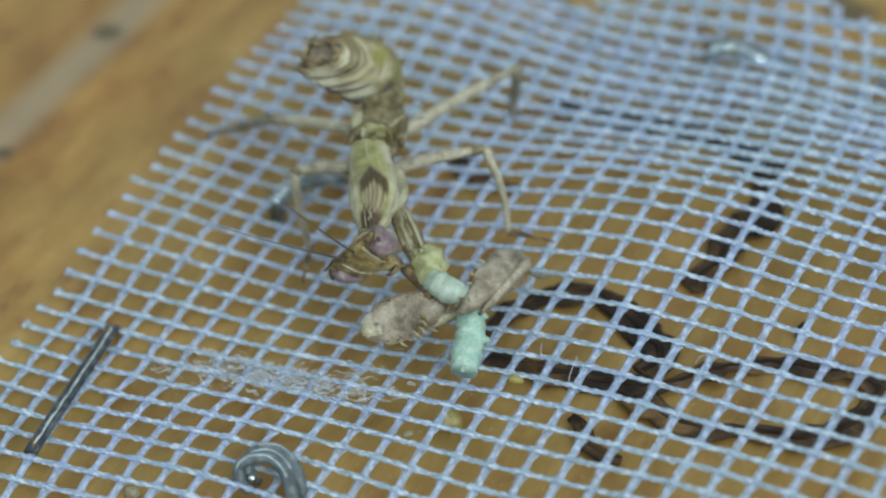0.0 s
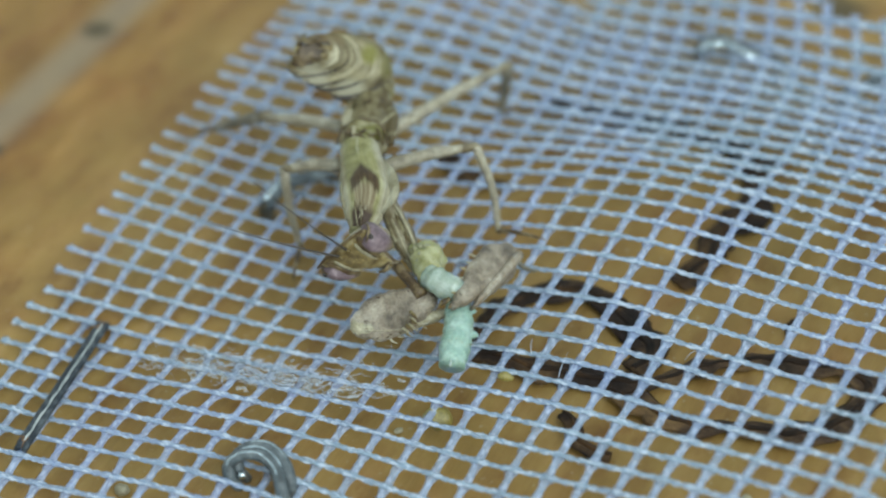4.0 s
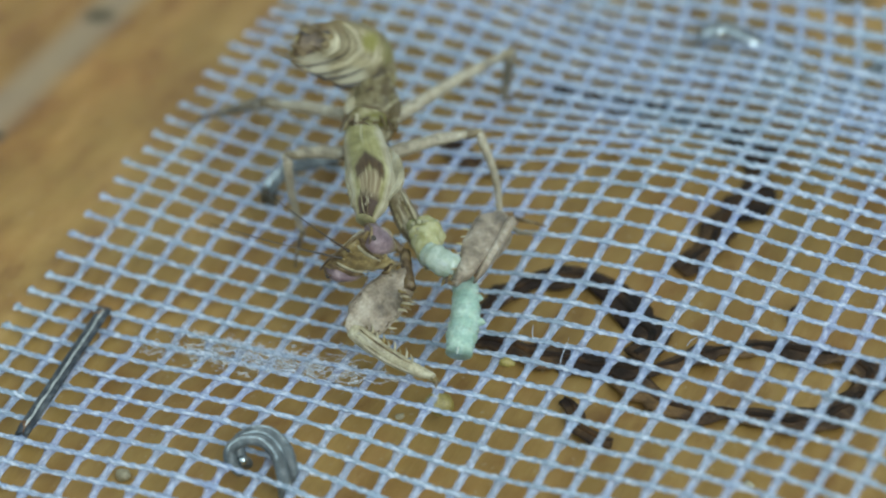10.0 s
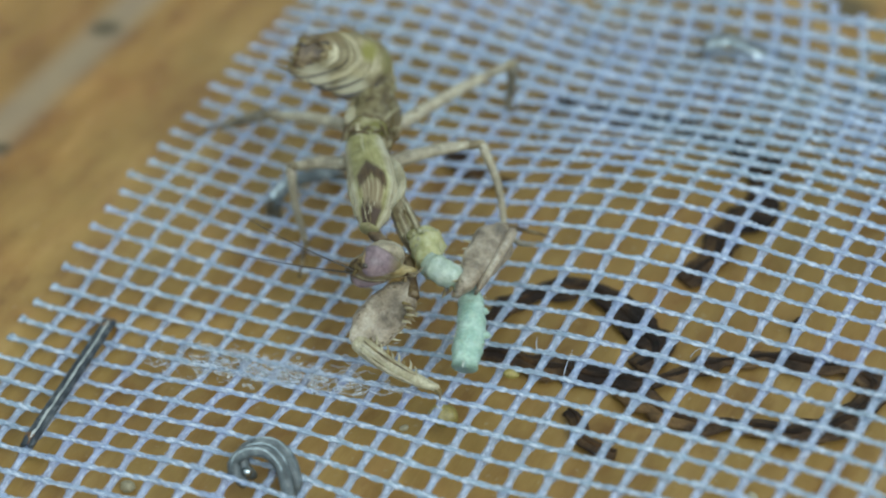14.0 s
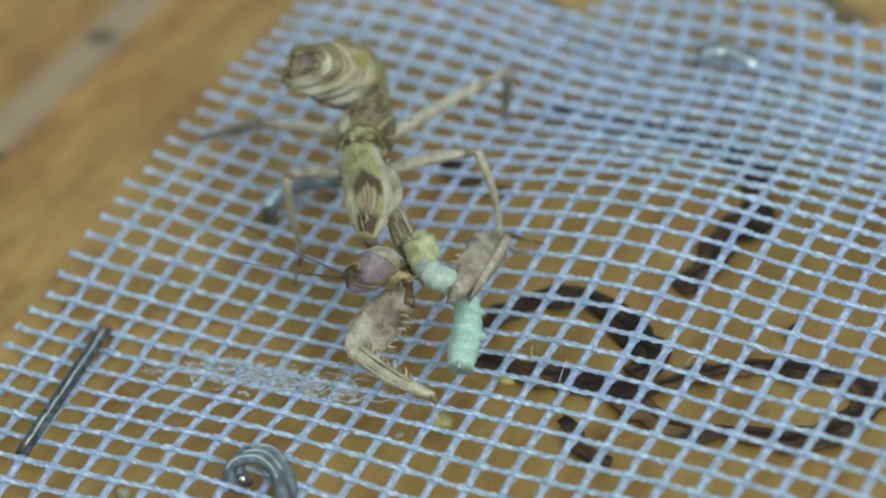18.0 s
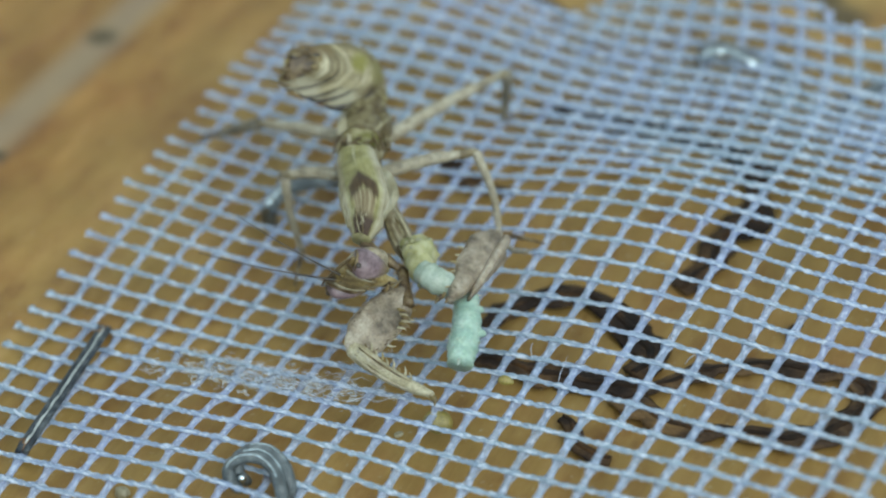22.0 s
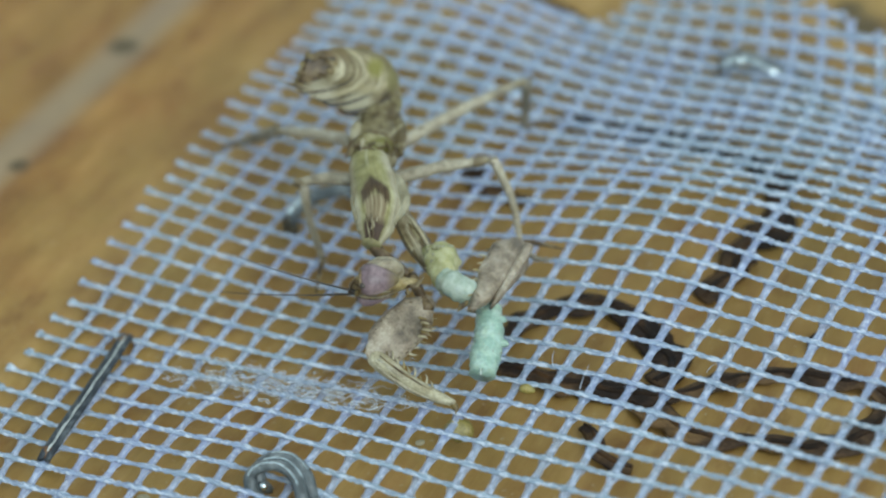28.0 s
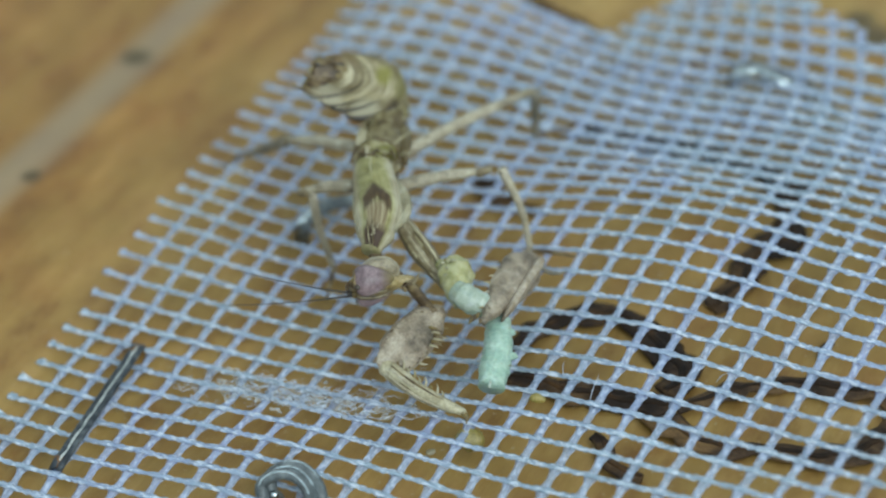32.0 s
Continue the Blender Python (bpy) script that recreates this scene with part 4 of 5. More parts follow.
# ---- head ----
head_base = Vector((-0.63, 4.68, 6.30)) - MB
bm = bmesh.new()
loft(bm, [(-1.3, 0, 0.05), (-1.1, 0, 0.05), (-0.75, 0, 0.02), (0.0, 0, 0.0), (0.7, 0, 0.0), (1.2, 0, 0.0), (1.65, 0, -0.05), (1.95, 0, -0.1)],
     [(1.35, 0.12), (1.7, 0.32), (1.72, 0.48), (1.42, 0.58), (0.78, 0.44), (0.42, 0.32), (0.25, 0.22), (0.1, 0.1)], sides=24, wobble=0.05)
head = part("head", bm, FACE, mantis, "triangular golden head with mauve eyes")
bm = bmesh.new()
ellipsoid(bm, (0.28, 0, -0.62), ((1, 0, 0), (0, 1, 0), (0, 0, 1)), (1.0, 1.6, 0.64), 20, 12)
for v in bm.verts:
    v.co += noise.noise_vector(v.co * 1.6) * 0.08
part("occiput", bm, NAPE, head, "pinkish cream back of the head")


def eye_point(a, b, c, s):
    """A point of an eye: steep and tall at the crown, drawn out to a point at the cheek; a, b, c lie on the unit ball."""
    f = max(-1.0, a)
    tall = 0.80 * (1 - 0.42 * f) if f > -0.5 else 0.968
    x = -0.2 + (1.15 if a > 0 else 0.95) * a - 0.10 * c
    y = 1.32 + (0.66 if c > 0 else 0.3) * c * (1 - 0.3 * a)
    return max(x, -0.92 - 0.08 * c), s * y, 0.05 + b * tall * 0.92


for s in (-1, 1):
    bm = bmesh.new()
    ellipsoid(bm, (0, 0, 0), ((1, 0, 0), (0, 0, 1), (0, 1, 0)), (1.0, 1.0, 1.0), 28, 18)
    for v in bm.verts:
        a, c, b = v.co
        v.co = eye_point(a, b, c, s)
    part("eye", bm, EYE, head, "mauve compound eye")
    bm = bmesh.new()
    x, y, z = eye_point(-0.62, 0.42, 0.66, s)
    ellipsoid(bm, (x, y, z), ((1, 0, 0), (0, 1, 0), (0, 0, 1)), (0.15, 0.09, 0.16), 10, 6)
    part("pupil_spot", bm, BLACK, head)
    # dark rim along the crown side of the eye
    arc = []
    for n in range(11):
        g = -1.25 + 2.5 * n / 10
        arc.append(eye_point(-0.74, 0.67 * math.sin(g), 0.67 * math.cos(g), s))
    bm = bmesh.new()
    loft(bm, arc, [0.03 + 0.05 * math.sin(math.pi * n / 10) for n in range(11)], sides=6, n=2)
    part("eye_rim", bm, BROWN, head)
    bm = bmesh.new()
    reach = (-5.6, 0.3, -1.7) if s > 0 else (-6.6, -1.5, -0.5)
    loft(bm, [(-1.1 + reach[0] * f, 0.3 * s + reach[1] * f, 0.4 + reach[2] * f + 0.5 * f * (1 - f)) for f in (0, 0.08, 0.35, 0.7, 1.0)], [0.08, 0.055, 0.036, 0.026, 0.015], sides=6)
    part("antenna", bm, BLACK, head)
    bm = bmesh.new()
    ellipsoid(bm, (-1.05, 0.3 * s, 0.42), ((1, 0, 0), (0, 1, 0), (0, 0, 1)), (0.14, 0.14, 0.12), 10, 7)
    part("antenna_socket", bm, GOLD, head)
    bm = bmesh.new()
    loft(bm, [(1.5, 0.25 * s, 0.15), (1.85, 0.35 * s, 0.1), (2.05, 0.3 * s, -0.1), (2.2, 0.15 * s, -0.3)], [0.06, 0.055, 0.05, 0.025], sides=7)
    part("palp", bm, HIP, head)
    # brown and cream bands that run down the face from the crown
    for y0, y1, r, mat in ((1.25, 0.85, 0.17, BROWN), (0.85, 0.6, 0.07, PALE)):
        bm = bmesh.new()
        loft(bm, [(-1.2, y0 * s, 0.22), (-0.75, (y0 * 0.9) * s, 0.46), (-0.1, (y0 * 0.45 + y1 * 0.5) * s, 0.56), (0.55, y1 * 0.9 * s, 0.48)], [(r * 0.7, 0.03), (r * 1.3, 0.04), (r * 1.2, 0.03), (r * 0.3, 0.02)], sides=8, wobble=0.2)
        part("face_band", bm, mat, head)
# the sharp dark edge of the crown, from eye to eye
bm = bmesh.new()
loft(bm, [(-1.2, -1.95, 0.1), (-1.38, -1.0, 0.16), (-1.38, 0.0, 0.2), (-1.38, 0.9, 0.16), (-1.2, 1.7, 0.1)], [0.05, 0.075, 0.07, 0.08, 0.06], sides=7, wobble=0.2)
part("crown_edge", bm, BROWN, head)
bm = bmesh.new()
loft(bm, [(1.35, -0.36, 0.36), (1.42, 0, 0.48), (1.35, 0.36, 0.36)], [0.07, 0.1, 0.07], sides=7)
part("lip", bm, BROWN, head)


def head_axes(phi):
    """The head's turn: at 0 the face is seen broadside, at 60 one eye is turned outward, at 120 the face is turned away."""
    turns = []
    for a, b in (((0.80, -0.31, -0.57), (0.62, 0.50, 0.60)), ((0.93, -0.15, -0.16), (0.20, 0.20, 0.96)), ((0.95, 0.10, -0.045), (0.02, 0.19, 0.98))):
        x = (VIEW_RIGHT * a[0] + VIEW_UP * a[1] + VIEW_OUT * a[2]).normalized()
        y = VIEW_RIGHT * b[0] + VIEW_UP * b[1] + VIEW_OUT * b[2]
        y = (y - x * y.dot(x)).normalized()
        turns.append(Matrix((x, y, x.cross(y))).transposed().to_quaternion())
    k = 0 if phi <= 60 else 1
    return turns[k].slerp(turns[k + 1], phi / 60 - k).to_matrix().to_4x4()


# ---- legs ----
def limb(name, a, b, radii, mat, label="", n=5, sides=9, sag=None, up=(0, 0, 1)):
    """A straight or slightly bowed limb from a to b, with its origin at a."""
    a, b = Vector(a) - MB, Vector(b) - MB
    pts = [a, a * 0.5 + b * 0.5 + Vector(sag or (0, 0, 0)), b]
    bm = bmesh.new()
    loft(bm, pts, radii, sides=sides, n=n, wobble=0.08, up=up)
    ob = part(name, bm, mat, mantis, label, at=a)
    return ob, a, b


WALKING = []
for hip, knee, foot, toe, thick, shank, bulge in (
        ((-4.22, 14.90, 6.80), (-1.40, 24.05, 6.00), (-1.46, 23.27, 3.30), (0.48, 24.52, 3.30), 1.2, SHANK, 0.0),
        ((-3.01, 12.13, 6.80), (1.07, 14.55, 7.60), (2.48, 13.94, 3.00), (5.14, 13.81, 3.30), 0.95, LEG, 0.28),
        ((-6.31, 14.57, 6.60), (-12.45, 15.76, 5.00), (-15.92, 16.82, 2.70), (-17.25, 15.76, 2.20), 1.3, SHANK, 0.0),
        ((-5.00, 11.56, 6.60), (-8.02, 10.71, 6.20), (-7.45, 10.57, 1.40), (-6.60, 8.13, 1.20), 1.0, LEG, -0.15)):
    femur, a, b = limb("femur", hip, knee, [0.38, 0.33, 0.2], LEG, sag=(0, 0, 0.15))
    tibia, c, e = limb("tibia", knee, foot, [0.27 * thick, 0.22 * thick, 0.17 * thick], shank, sag=VIEW_RIGHT * bulge)
    bm = bmesh.new()
    d = (b - a).normalized()
    side = d.cross(VIEW_OUT).normalized()
    ellipsoid(bm, b - a - d * 0.4, (d, side, d.cross(side)), (0.62, 0.26, 0.26), 12, 8)
    for v in bm.verts:
        v.co += noise.noise_vector(v.co * 2.3) * 0.05
    part("knee", bm, HIP, femur)
    bm = bmesh.new()
    t0, t1 = Vector(foot) - MB - c, Vector(toe) - MB - c
    loft(bm, [t0, t0 * 0.6 + t1 * 0.4 + Vector((0, 0, 0.12)), t1], [0.16, 0.13, 0.05], sides=7)
    part("tarsus", bm, BROWN, tibia)
    WALKING.append((femur, tibia, a, b, e))


def lobe_limb(name, a, b, w, mat, label, spines, base_side, bow=0.0):
    """A flat raptorial limb segment from a to b, in the plane that faces outward."""
    a, b = Vector(a) - MB, Vector(b) - MB
    d = b - a
    bm = bmesh.new()
    out = d.cross(VIEW_OUT).normalized() * (base_side * bow)
    e = d.normalized()
    loft(bm, [a - e * w[0] * 0.8, a - e * w[0] * 0.5, a, a + d * 0.2 + out * 0.6, a + d * 0.5 + out, a + d * 0.8 + out * 0.6, b, b + e * w[4] * 0.5, b + e * w[4] * 0.8],
         [(w[0] * 0.2, 0.06), (w[0] * 0.72, 0.2), (w[0], 0.3), (w[1], 0.42), (w[2], 0.45), (w[3], 0.4), (w[4], 0.28), (w[4] * 0.72, 0.18), (w[4] * 0.2, 0.05)], sides=20, n=6, up=VIEW_OUT, wobble=0.04)
    ob = part(name, bm, mat, mantis, label, at=a)
    side = d.cross(VIEW_OUT).normalized() * base_side
    for k in range(spines):
        f = 0.12 + 0.7 * k / spines
        i = min(int(f * 4), 3)
        r = w[i] * (1 - f * 4 + i) + w[i + 1] * (f * 4 - i)
        q = d * f + side * (r * 0.9 + bow * math.sin(math.pi * f))
        ln = (0.42 if k % 2 else 0.26)
        bm = bmesh.new()
        loft(bm, [q, q + side * ln * 0.6 - d.normalized() * 0.1, q + side * ln - d.normalized() * 0.28], [0.075, 0.05, 0.012], sides=6, n=2)
        part("spine", bm, PALE if k % 3 else GOLD, ob)
    return ob, a, b


def specks(ob, a, b, w, count, side):
    """Small dark specks along one edge of a front femur."""
    d = b - a
    across = d.cross(VIEW_OUT).normalized() * side
    for k in range(count):
        f = 0.1 + 0.8 * k / count + random.uniform(-0.03, 0.03)
        i = min(int(f * 4), 3)
        r = w[i] * (1 - f * 4 + i) + w[i + 1] * (f * 4 - i)
        q = d * f + across * r * random.uniform(0.72, 0.9) + VIEW_OUT * 0.24
        bm = bmesh.new()
        ellipsoid(bm, q, (d.normalized(), across.normalized(), VIEW_OUT), (random.uniform(0.05, 0.12), 0.035, 0.05), 7, 5)
        part("speck", bm, BROWN, ob)


coxa_r, cr0, cr1 = limb("coxa", (-1.76, 10.14, 6.50), (1.21, 7.57, 4.60), [(0.5, 0.45), (0.66, 0.48), (0.34, 0.34)], HIP, "brown-streaked cream front hip segment")
for k in range(4):
    o = VIEW_OUT * 0.4 + (cr1 - cr0).cross(VIEW_OUT).normalized() * (0.24 * k - 0.36)
    d = cr1 - cr0
    bm = bmesh.new()
    loft(bm, [o * 0.8 + d * 0.04, o * 1.12 + d * 0.35, o * 1.05 + d * 0.6, o * 0.75 + d * 0.9], [0.03, 0.10, 0.09, 0.03], sides=7, n=4, wobble=0.3)
    part("hip_ridge", bm, (PALE, CREAM)[k % 2], coxa_r)
femur_r, fr0, fr1 = lobe_limb("front_femur", (3.97, 5.44, 5.52), (3.62, 11.45, 4.92), (0.2, 0.5, 0.95, 1.08, 0.55), LOBE, "broad pinkish grey speckled front femur", 7, -1)
tibia_r, tr0, tr1 = lobe_limb("front_tibia", (4.15, 11.42, 4.90), (4.56, 6.35, 5.15), (0.26, 0.30, 0.28, 0.22, 0.10), LOBE, "greyish front tibia, folded", 6, 1)
specks(femur_r, fr0, fr1, (0.2, 0.5, 0.95, 1.08, 0.55), 10, -1)
for k in range(6):
    q = Vector((3.61, 5.45, 5.65)) - MB - fr0 + VIEW_RIGHT * (0.16 * k - 0.3) + VIEW_UP * (0.10 * (k % 3) - 0.1)
    bm = bmesh.new()
    loft(bm, [q, q - VIEW_UP * 0.15 - VIEW_RIGHT * 0.05 + VIEW_OUT * 0.1, q - VIEW_UP * 0.32 - VIEW_RIGHT * 0.14], [0.10, 0.08, 0.02], sides=6, n=2)
    part("spine", bm, (GOLD, BROWN)[k % 2], femur_r)
for f, off, rx, ry in ((0.80, -0.55, 0.34, 0.10), (0.70, -0.75, 0.22, 0.07), (0.92, 0.1, 0.16, 0.09), (0.62, 0.35, 0.14, 0.06)):
    d = fr1 - fr0
    across = d.cross(VIEW_OUT).normalized()
    bm = bmesh.new()
    ellipsoid(bm, d * f + across * off + VIEW_OUT * (0.42 - 0.25 * abs(off)), (d.normalized(), across, VIEW_OUT), (rx, ry, 0.06), 12, 8)
    for v in bm.verts:
        v.co += noise.noise_vector(v.co * 3.1) * 0.06
    part("dark_patch", bm, BROWN, femur_r)
bm = bmesh.new()
q = [p - tr0 for p in rel([(3.95, 11.48, 4.79), (4.42, 11.54, 4.30), (4.81, 12.05, 3.90), (5.03, 12.75, 3.60)])]
loft(bm, q, [0.16, 0.13, 0.1, 0.04], sides=7)
part("tarsus", bm, SHANK, tibia_r)
coxa_l, cl0, cl1 = limb("coxa", (0.49, 7.19, 5.20), (1.60, 5.24, 4.70), [(0.3, 0.3), (0.28, 0.3), (0.3, 0.3)], BROWN)
femur_l, fl0, fl1 = lobe_limb("front_femur", (1.16, 5.77, 4.80), (-0.01, 2.67, 3.60), (0.5, 0.95, 1.12, 1.12, 0.72), LOBE, "broad pinkish grey speckled front femur", 6, -1)
specks(femur_l, fl0, fl1, (0.5, 0.95, 1.12, 1.12, 0.72), 9, -1)
specks(femur_l, fl0, fl1, (0.5, 0.95, 1.12, 1.12, 0.72), 6, 1)
for k in range(9):
    q = Vector((1.85, 4.55, 5.01)) - MB - fl0 + VIEW_RIGHT * (0.05 * (k % 2) - 0.05 * abs(k - 4)) - VIEW_UP * 0.11 * k
    bm = bmesh.new()
    loft(bm, [q - VIEW_RIGHT * 0.25, q - VIEW_UP * 0.05 + VIEW_RIGHT * 0.08 + VIEW_OUT * 0.05, q - VIEW_UP * 0.15 + VIEW_RIGHT * (0.2 + 0.12 * (k % 2))], [0.08, 0.05, 0.012], sides=6, n=2)
    part("spine", bm, (GOLD, BROWN, PALE)[k % 3], femur_l)
tibia_l, tl0, tl1 = lobe_limb("front_tibia", (-0.11, 2.48, 3.50), (4.24, 1.85, 2.60), (0.44, 0.46, 0.4, 0.32, 0.2), PALE, "pale horn-coloured front tibia with small spines", 9, -1, -0.22)
t0 = tl1 - tl0
across = t0.cross(VIEW_OUT).normalized()
for off, r, mat in ((-0.24, 0.06, BROWN), (-0.06, 0.09, NAPE), (0.14, 0.05, HIP), (0.27, 0.07, NAPE)):
    bow = [across * (off * g + 0.22 * math.sin(math.pi * f)) + VIEW_OUT * (0.40 * g) + t0 * f for f, g in ((0.05, 0.95), (0.3, 0.98), (0.6, 0.86), (0.92, 0.6))]
    bm = bmesh.new()
    loft(bm, bow, [r * 0.5, r, r, r * 0.4], sides=7, n=5, wobble=0.3)
    part("tibia_ridge", bm, mat, tibia_l)
bm = bmesh.new()
loft(bm, [t0 * 0.96, t0 + Vector((0.3, -0.1, -0.15)), t0 + Vector((0.45, -0.4, -0.3))], [0.2, 0.15, 0.03], sides=7)
part("claw", bm, GOLD, tibia_l)

# ---- caterpillar ----
CB = Vector((3.5, 6.0, 1.8))
prey = new("caterpillar")
prey.matrix_basis = Matrix.Translation(CB * MM)
tagged(prey, "half-eaten mint green caterpillar held by the mantis", "caterpillar")


def grub(name, pts, radii, mat, ridges, label, lumps):
    pts = [Vector(p) - CB for p in pts]
    bm = bmesh.new()
    loft(bm, pts, radii, sides=16, n=9, ridges=ridges, ridge=0.035, wobble=lumps)
    ob = part(name, bm, mat, prey, label, at=pts[0])
    return ob, pts


front_y, fy = grub("chewed_end", [(0.15, 8.59, 5.60), (1.07, 8.11, 5.80), (1.60, 7.25, 5.60), (2.13, 6.49, 5.20)], [0.4, 0.82, 0.72, 0.42], YELLOW, 5, "wet yellowish chewed front end", 0.3)
front_g, fg = grub("front_body", [(1.79, 6.84, 5.61), (2.46, 6.60, 5.64), (3.08, 6.57, 5.50), (3.44, 6.69, 5.24)], [0.62, 0.66, 0.64, 0.6], TEAL, 4, "pale torn middle piece of the body", 0.1)
rear_g, rg = grub("rear_body", [(3.43, 7.42, 4.40), (4.00, 6.55, 4.10), (4.58, 5.33, 3.80), (4.87, 4.23, 3.40), (5.14, 3.29, 3.10)], [0.46, 0.66, 0.72, 0.75, 0.64], GREEN, 9, "mint green tail with small black dots", 0.05)
for k in range(34):
    a, b = random.uniform(-0.75, 0.65), random.uniform(-0.35, 0.6)
    q = fy[1] - fy[0] + VIEW_OUT * math.sqrt(max(0.05, 0.58 - a * a - b * b)) + VIEW_RIGHT * a + VIEW_UP * b
    bm = bmesh.new()
    ellipsoid(bm, q, (VIEW_RIGHT, VIEW_UP, VIEW_OUT), [random.uniform(0.06, 0.15)] * 3, 10, 7)
    part("bead_of_juice", bm, JUICE, front_y)
# the glossy highlight along the tail, laid on as a pale strip
bm = bmesh.new()
loft(bm, [p - rg[0] + VIEW_OUT * (r - 0.03) - VIEW_RIGHT * 0.1 for p, r in zip(rg, (0.42, 0.62, 0.7, 0.72, 0.6))], [(0.03, 0.05), (0.09, 0.05), (0.10, 0.05), (0.10, 0.05), (0.05, 0.05)], sides=8, n=9, up=VIEW_OUT, wobble=0.4, ridges=9, ridge=0.15)
part("back_highlight", bm, TEAL, rear_g)
for k, f in enumerate((0.62, 1.2)):
    q = (rg[2] - rg[0]) * f + VIEW_RIGHT * 0.4 + VIEW_OUT * (0.2 - 0.1 * k)
    bm = bmesh.new()
    loft(bm, [q, q + VIEW_RIGHT * 0.3 - VIEW_OUT * 0.1, q + VIEW_RIGHT * 0.48 - VIEW_OUT * 0.3 - VIEW_UP * 0.06], [0.26, 0.2, 0.08], sides=9, wobble=0.1)
    part("stub_leg", bm, GREEN, rear_g)
for k in range(44):
    w = random.uniform(0.4, 3.7)
    mids, where = spline(rg, 10)
    m = mids[int(w * 10)]
    a = random.uniform(-1.4, 1.4)
    n = (VIEW_OUT * math.cos(a) + VIEW_RIGHT * math.sin(a)).normalized()
    bm = bmesh.new()
    if k % 3 == 0:
        ellipsoid(bm, m - rg[0] + n * 0.68, (VIEW_RIGHT, VIEW_UP, VIEW_OUT), (0.045, 0.045, 0.04), 6, 4)
        part("dot", bm, BLACK, rear_g)
    else:
        q = m - rg[0] + n * 0.66
        loft(bm, [q, q + n * 0.16, q + n * 0.3 + Vector((0, 0, -0.04))], [0.025, 0.02, 0.006], sides=5, n=2)
        part("bristle", bm, PALE, rear_g)

# ---- silk, crumbs ----
def silk_spot():
    """A place in the silk: thickest along a slanting band between two threads."""
    i = max(-6.2, random.gauss(-2.6, 1.6)) + random.uniform(-0.3, 0.3)
    return i, 0.85 + 0.13 * (i + 2.9) + random.gauss(0, 0.36 + 0.05 * abs(i + 3))


bm = bmesh.new()
for k in range(700):
    i, j = silk_spot()
    if k % 2 == 0:
        j = round(j) + 0.5 + random.gauss(0, 0.06)
    a = random.gauss(0.05, 0.45)
    ln = random.uniform(0.06, 0.3)
    bend = random.uniform(-0.06, 0.06)
    lift = random.uniform(0.08, 0.34)
    pts = [net_point(i + math.cos(a) * ln * s / 3, j + math.sin(a) * ln * s / 3 + bend * s * (3 - s) / 2) + Vector((0, 0, lift + random.uniform(-0.03, 0.03))) for s in range(4)]
    r = random.uniform(0.006, 0.014) if k % 7 else random.uniform(0.022, 0.036)
    loft(bm, pts, [r * 0.4, r, r, r * 0.4], sides=4, n=2)
for k in range(26):
    i, j = silk_spot()
    a, ln, seed = random.gauss(0.1, 0.5), random.uniform(0.5, 2.2), random.uniform(0, 40)
    pts = []
    for s in range(9):
        f = s / 8
        wave = 0.4 * noise.noise((seed, f * 5, 0))
        pts.append(net_point(i + math.cos(a) * ln * f, j + math.sin(a) * ln * f + wave) + Vector((0, 0, 0.2 + 0.12 * noise.noise((seed, f * 5, 7)))))
    loft(bm, pts, [0.004, 0.010, 0.014, 0.012, 0.015, 0.012, 0.013, 0.009, 0.004], sides=5, n=3)
tagged(part("silk_tangle", bm, SILK), "tangle of fine white silk fibres on the netting", "silk", kind="stuff")
# crumpled shreds of clear film among the fibres
bm = bmesh.new()
for k in range(120):
    i, j = silk_spot()
    w, h, a, seed = random.uniform(0.15, 0.55), random.uniform(0.08, 0.24), random.gauss(0.1, 0.4), random.uniform(0, 60)
    grid = []
    for u in range(6):
        row = []
        for q in range(4):
            x, y = (u / 5 - 0.5) * w * (0.7 + 0.5 * noise.noise((seed, q, 1))), (q / 3 - 0.5) * h * (0.8 + 0.6 * noise.noise((seed, u * 0.7, 4)))
            lift = 0.14 + 0.22 * noise.noise((seed, u * 0.9, q * 0.9))
            row.append([bm.verts.new(net_point(i + x * math.cos(a) - y * math.sin(a), j + x * math.sin(a) + y * math.cos(a)) + Vector((0, 0, lift + d))) for d in (0.0, 0.012)])
        grid.append(row)
    for u in range(5):
        for q in range(3):
            for d in (0, 1):
                bm.faces.new([grid[x][y][d] for x, y in ((u, q), (u + 1, q), (u + 1, q + 1), (u, q + 1))])
tagged(part("film_shreds", bm, FILM), "crumpled shreds of clear whitish film in the netting", "film", kind="stuff")


def crumb(i, j, r, mat, label, lift=0.1, seed=0):
    bm = bmesh.new()
    ellipsoid(bm, net_point(i, j) + Vector((0, 0, lift)), (VIEW_RIGHT, VIEW_UP, VIEW_OUT), r, 12, 8)
    for v in bm.verts:
        v.co += noise.noise_vector(v.co * 1.5 + Vector((seed, 0, 0))) * 0.18
    return tagged(part("crumb", bm, mat), label, "crumb", group="crumbs on the netting")


crumb(2.64, 1.15, (0.75, 0.5, 0.4), CRUMB, "soft yellow-green dropping caught in the netting", -0.45, 1)
crumb(3.9, 3.2, (0.4, 0.22, 0.2), CRUMB, "small yellow scrap of food on the netting", 0.1, 2)


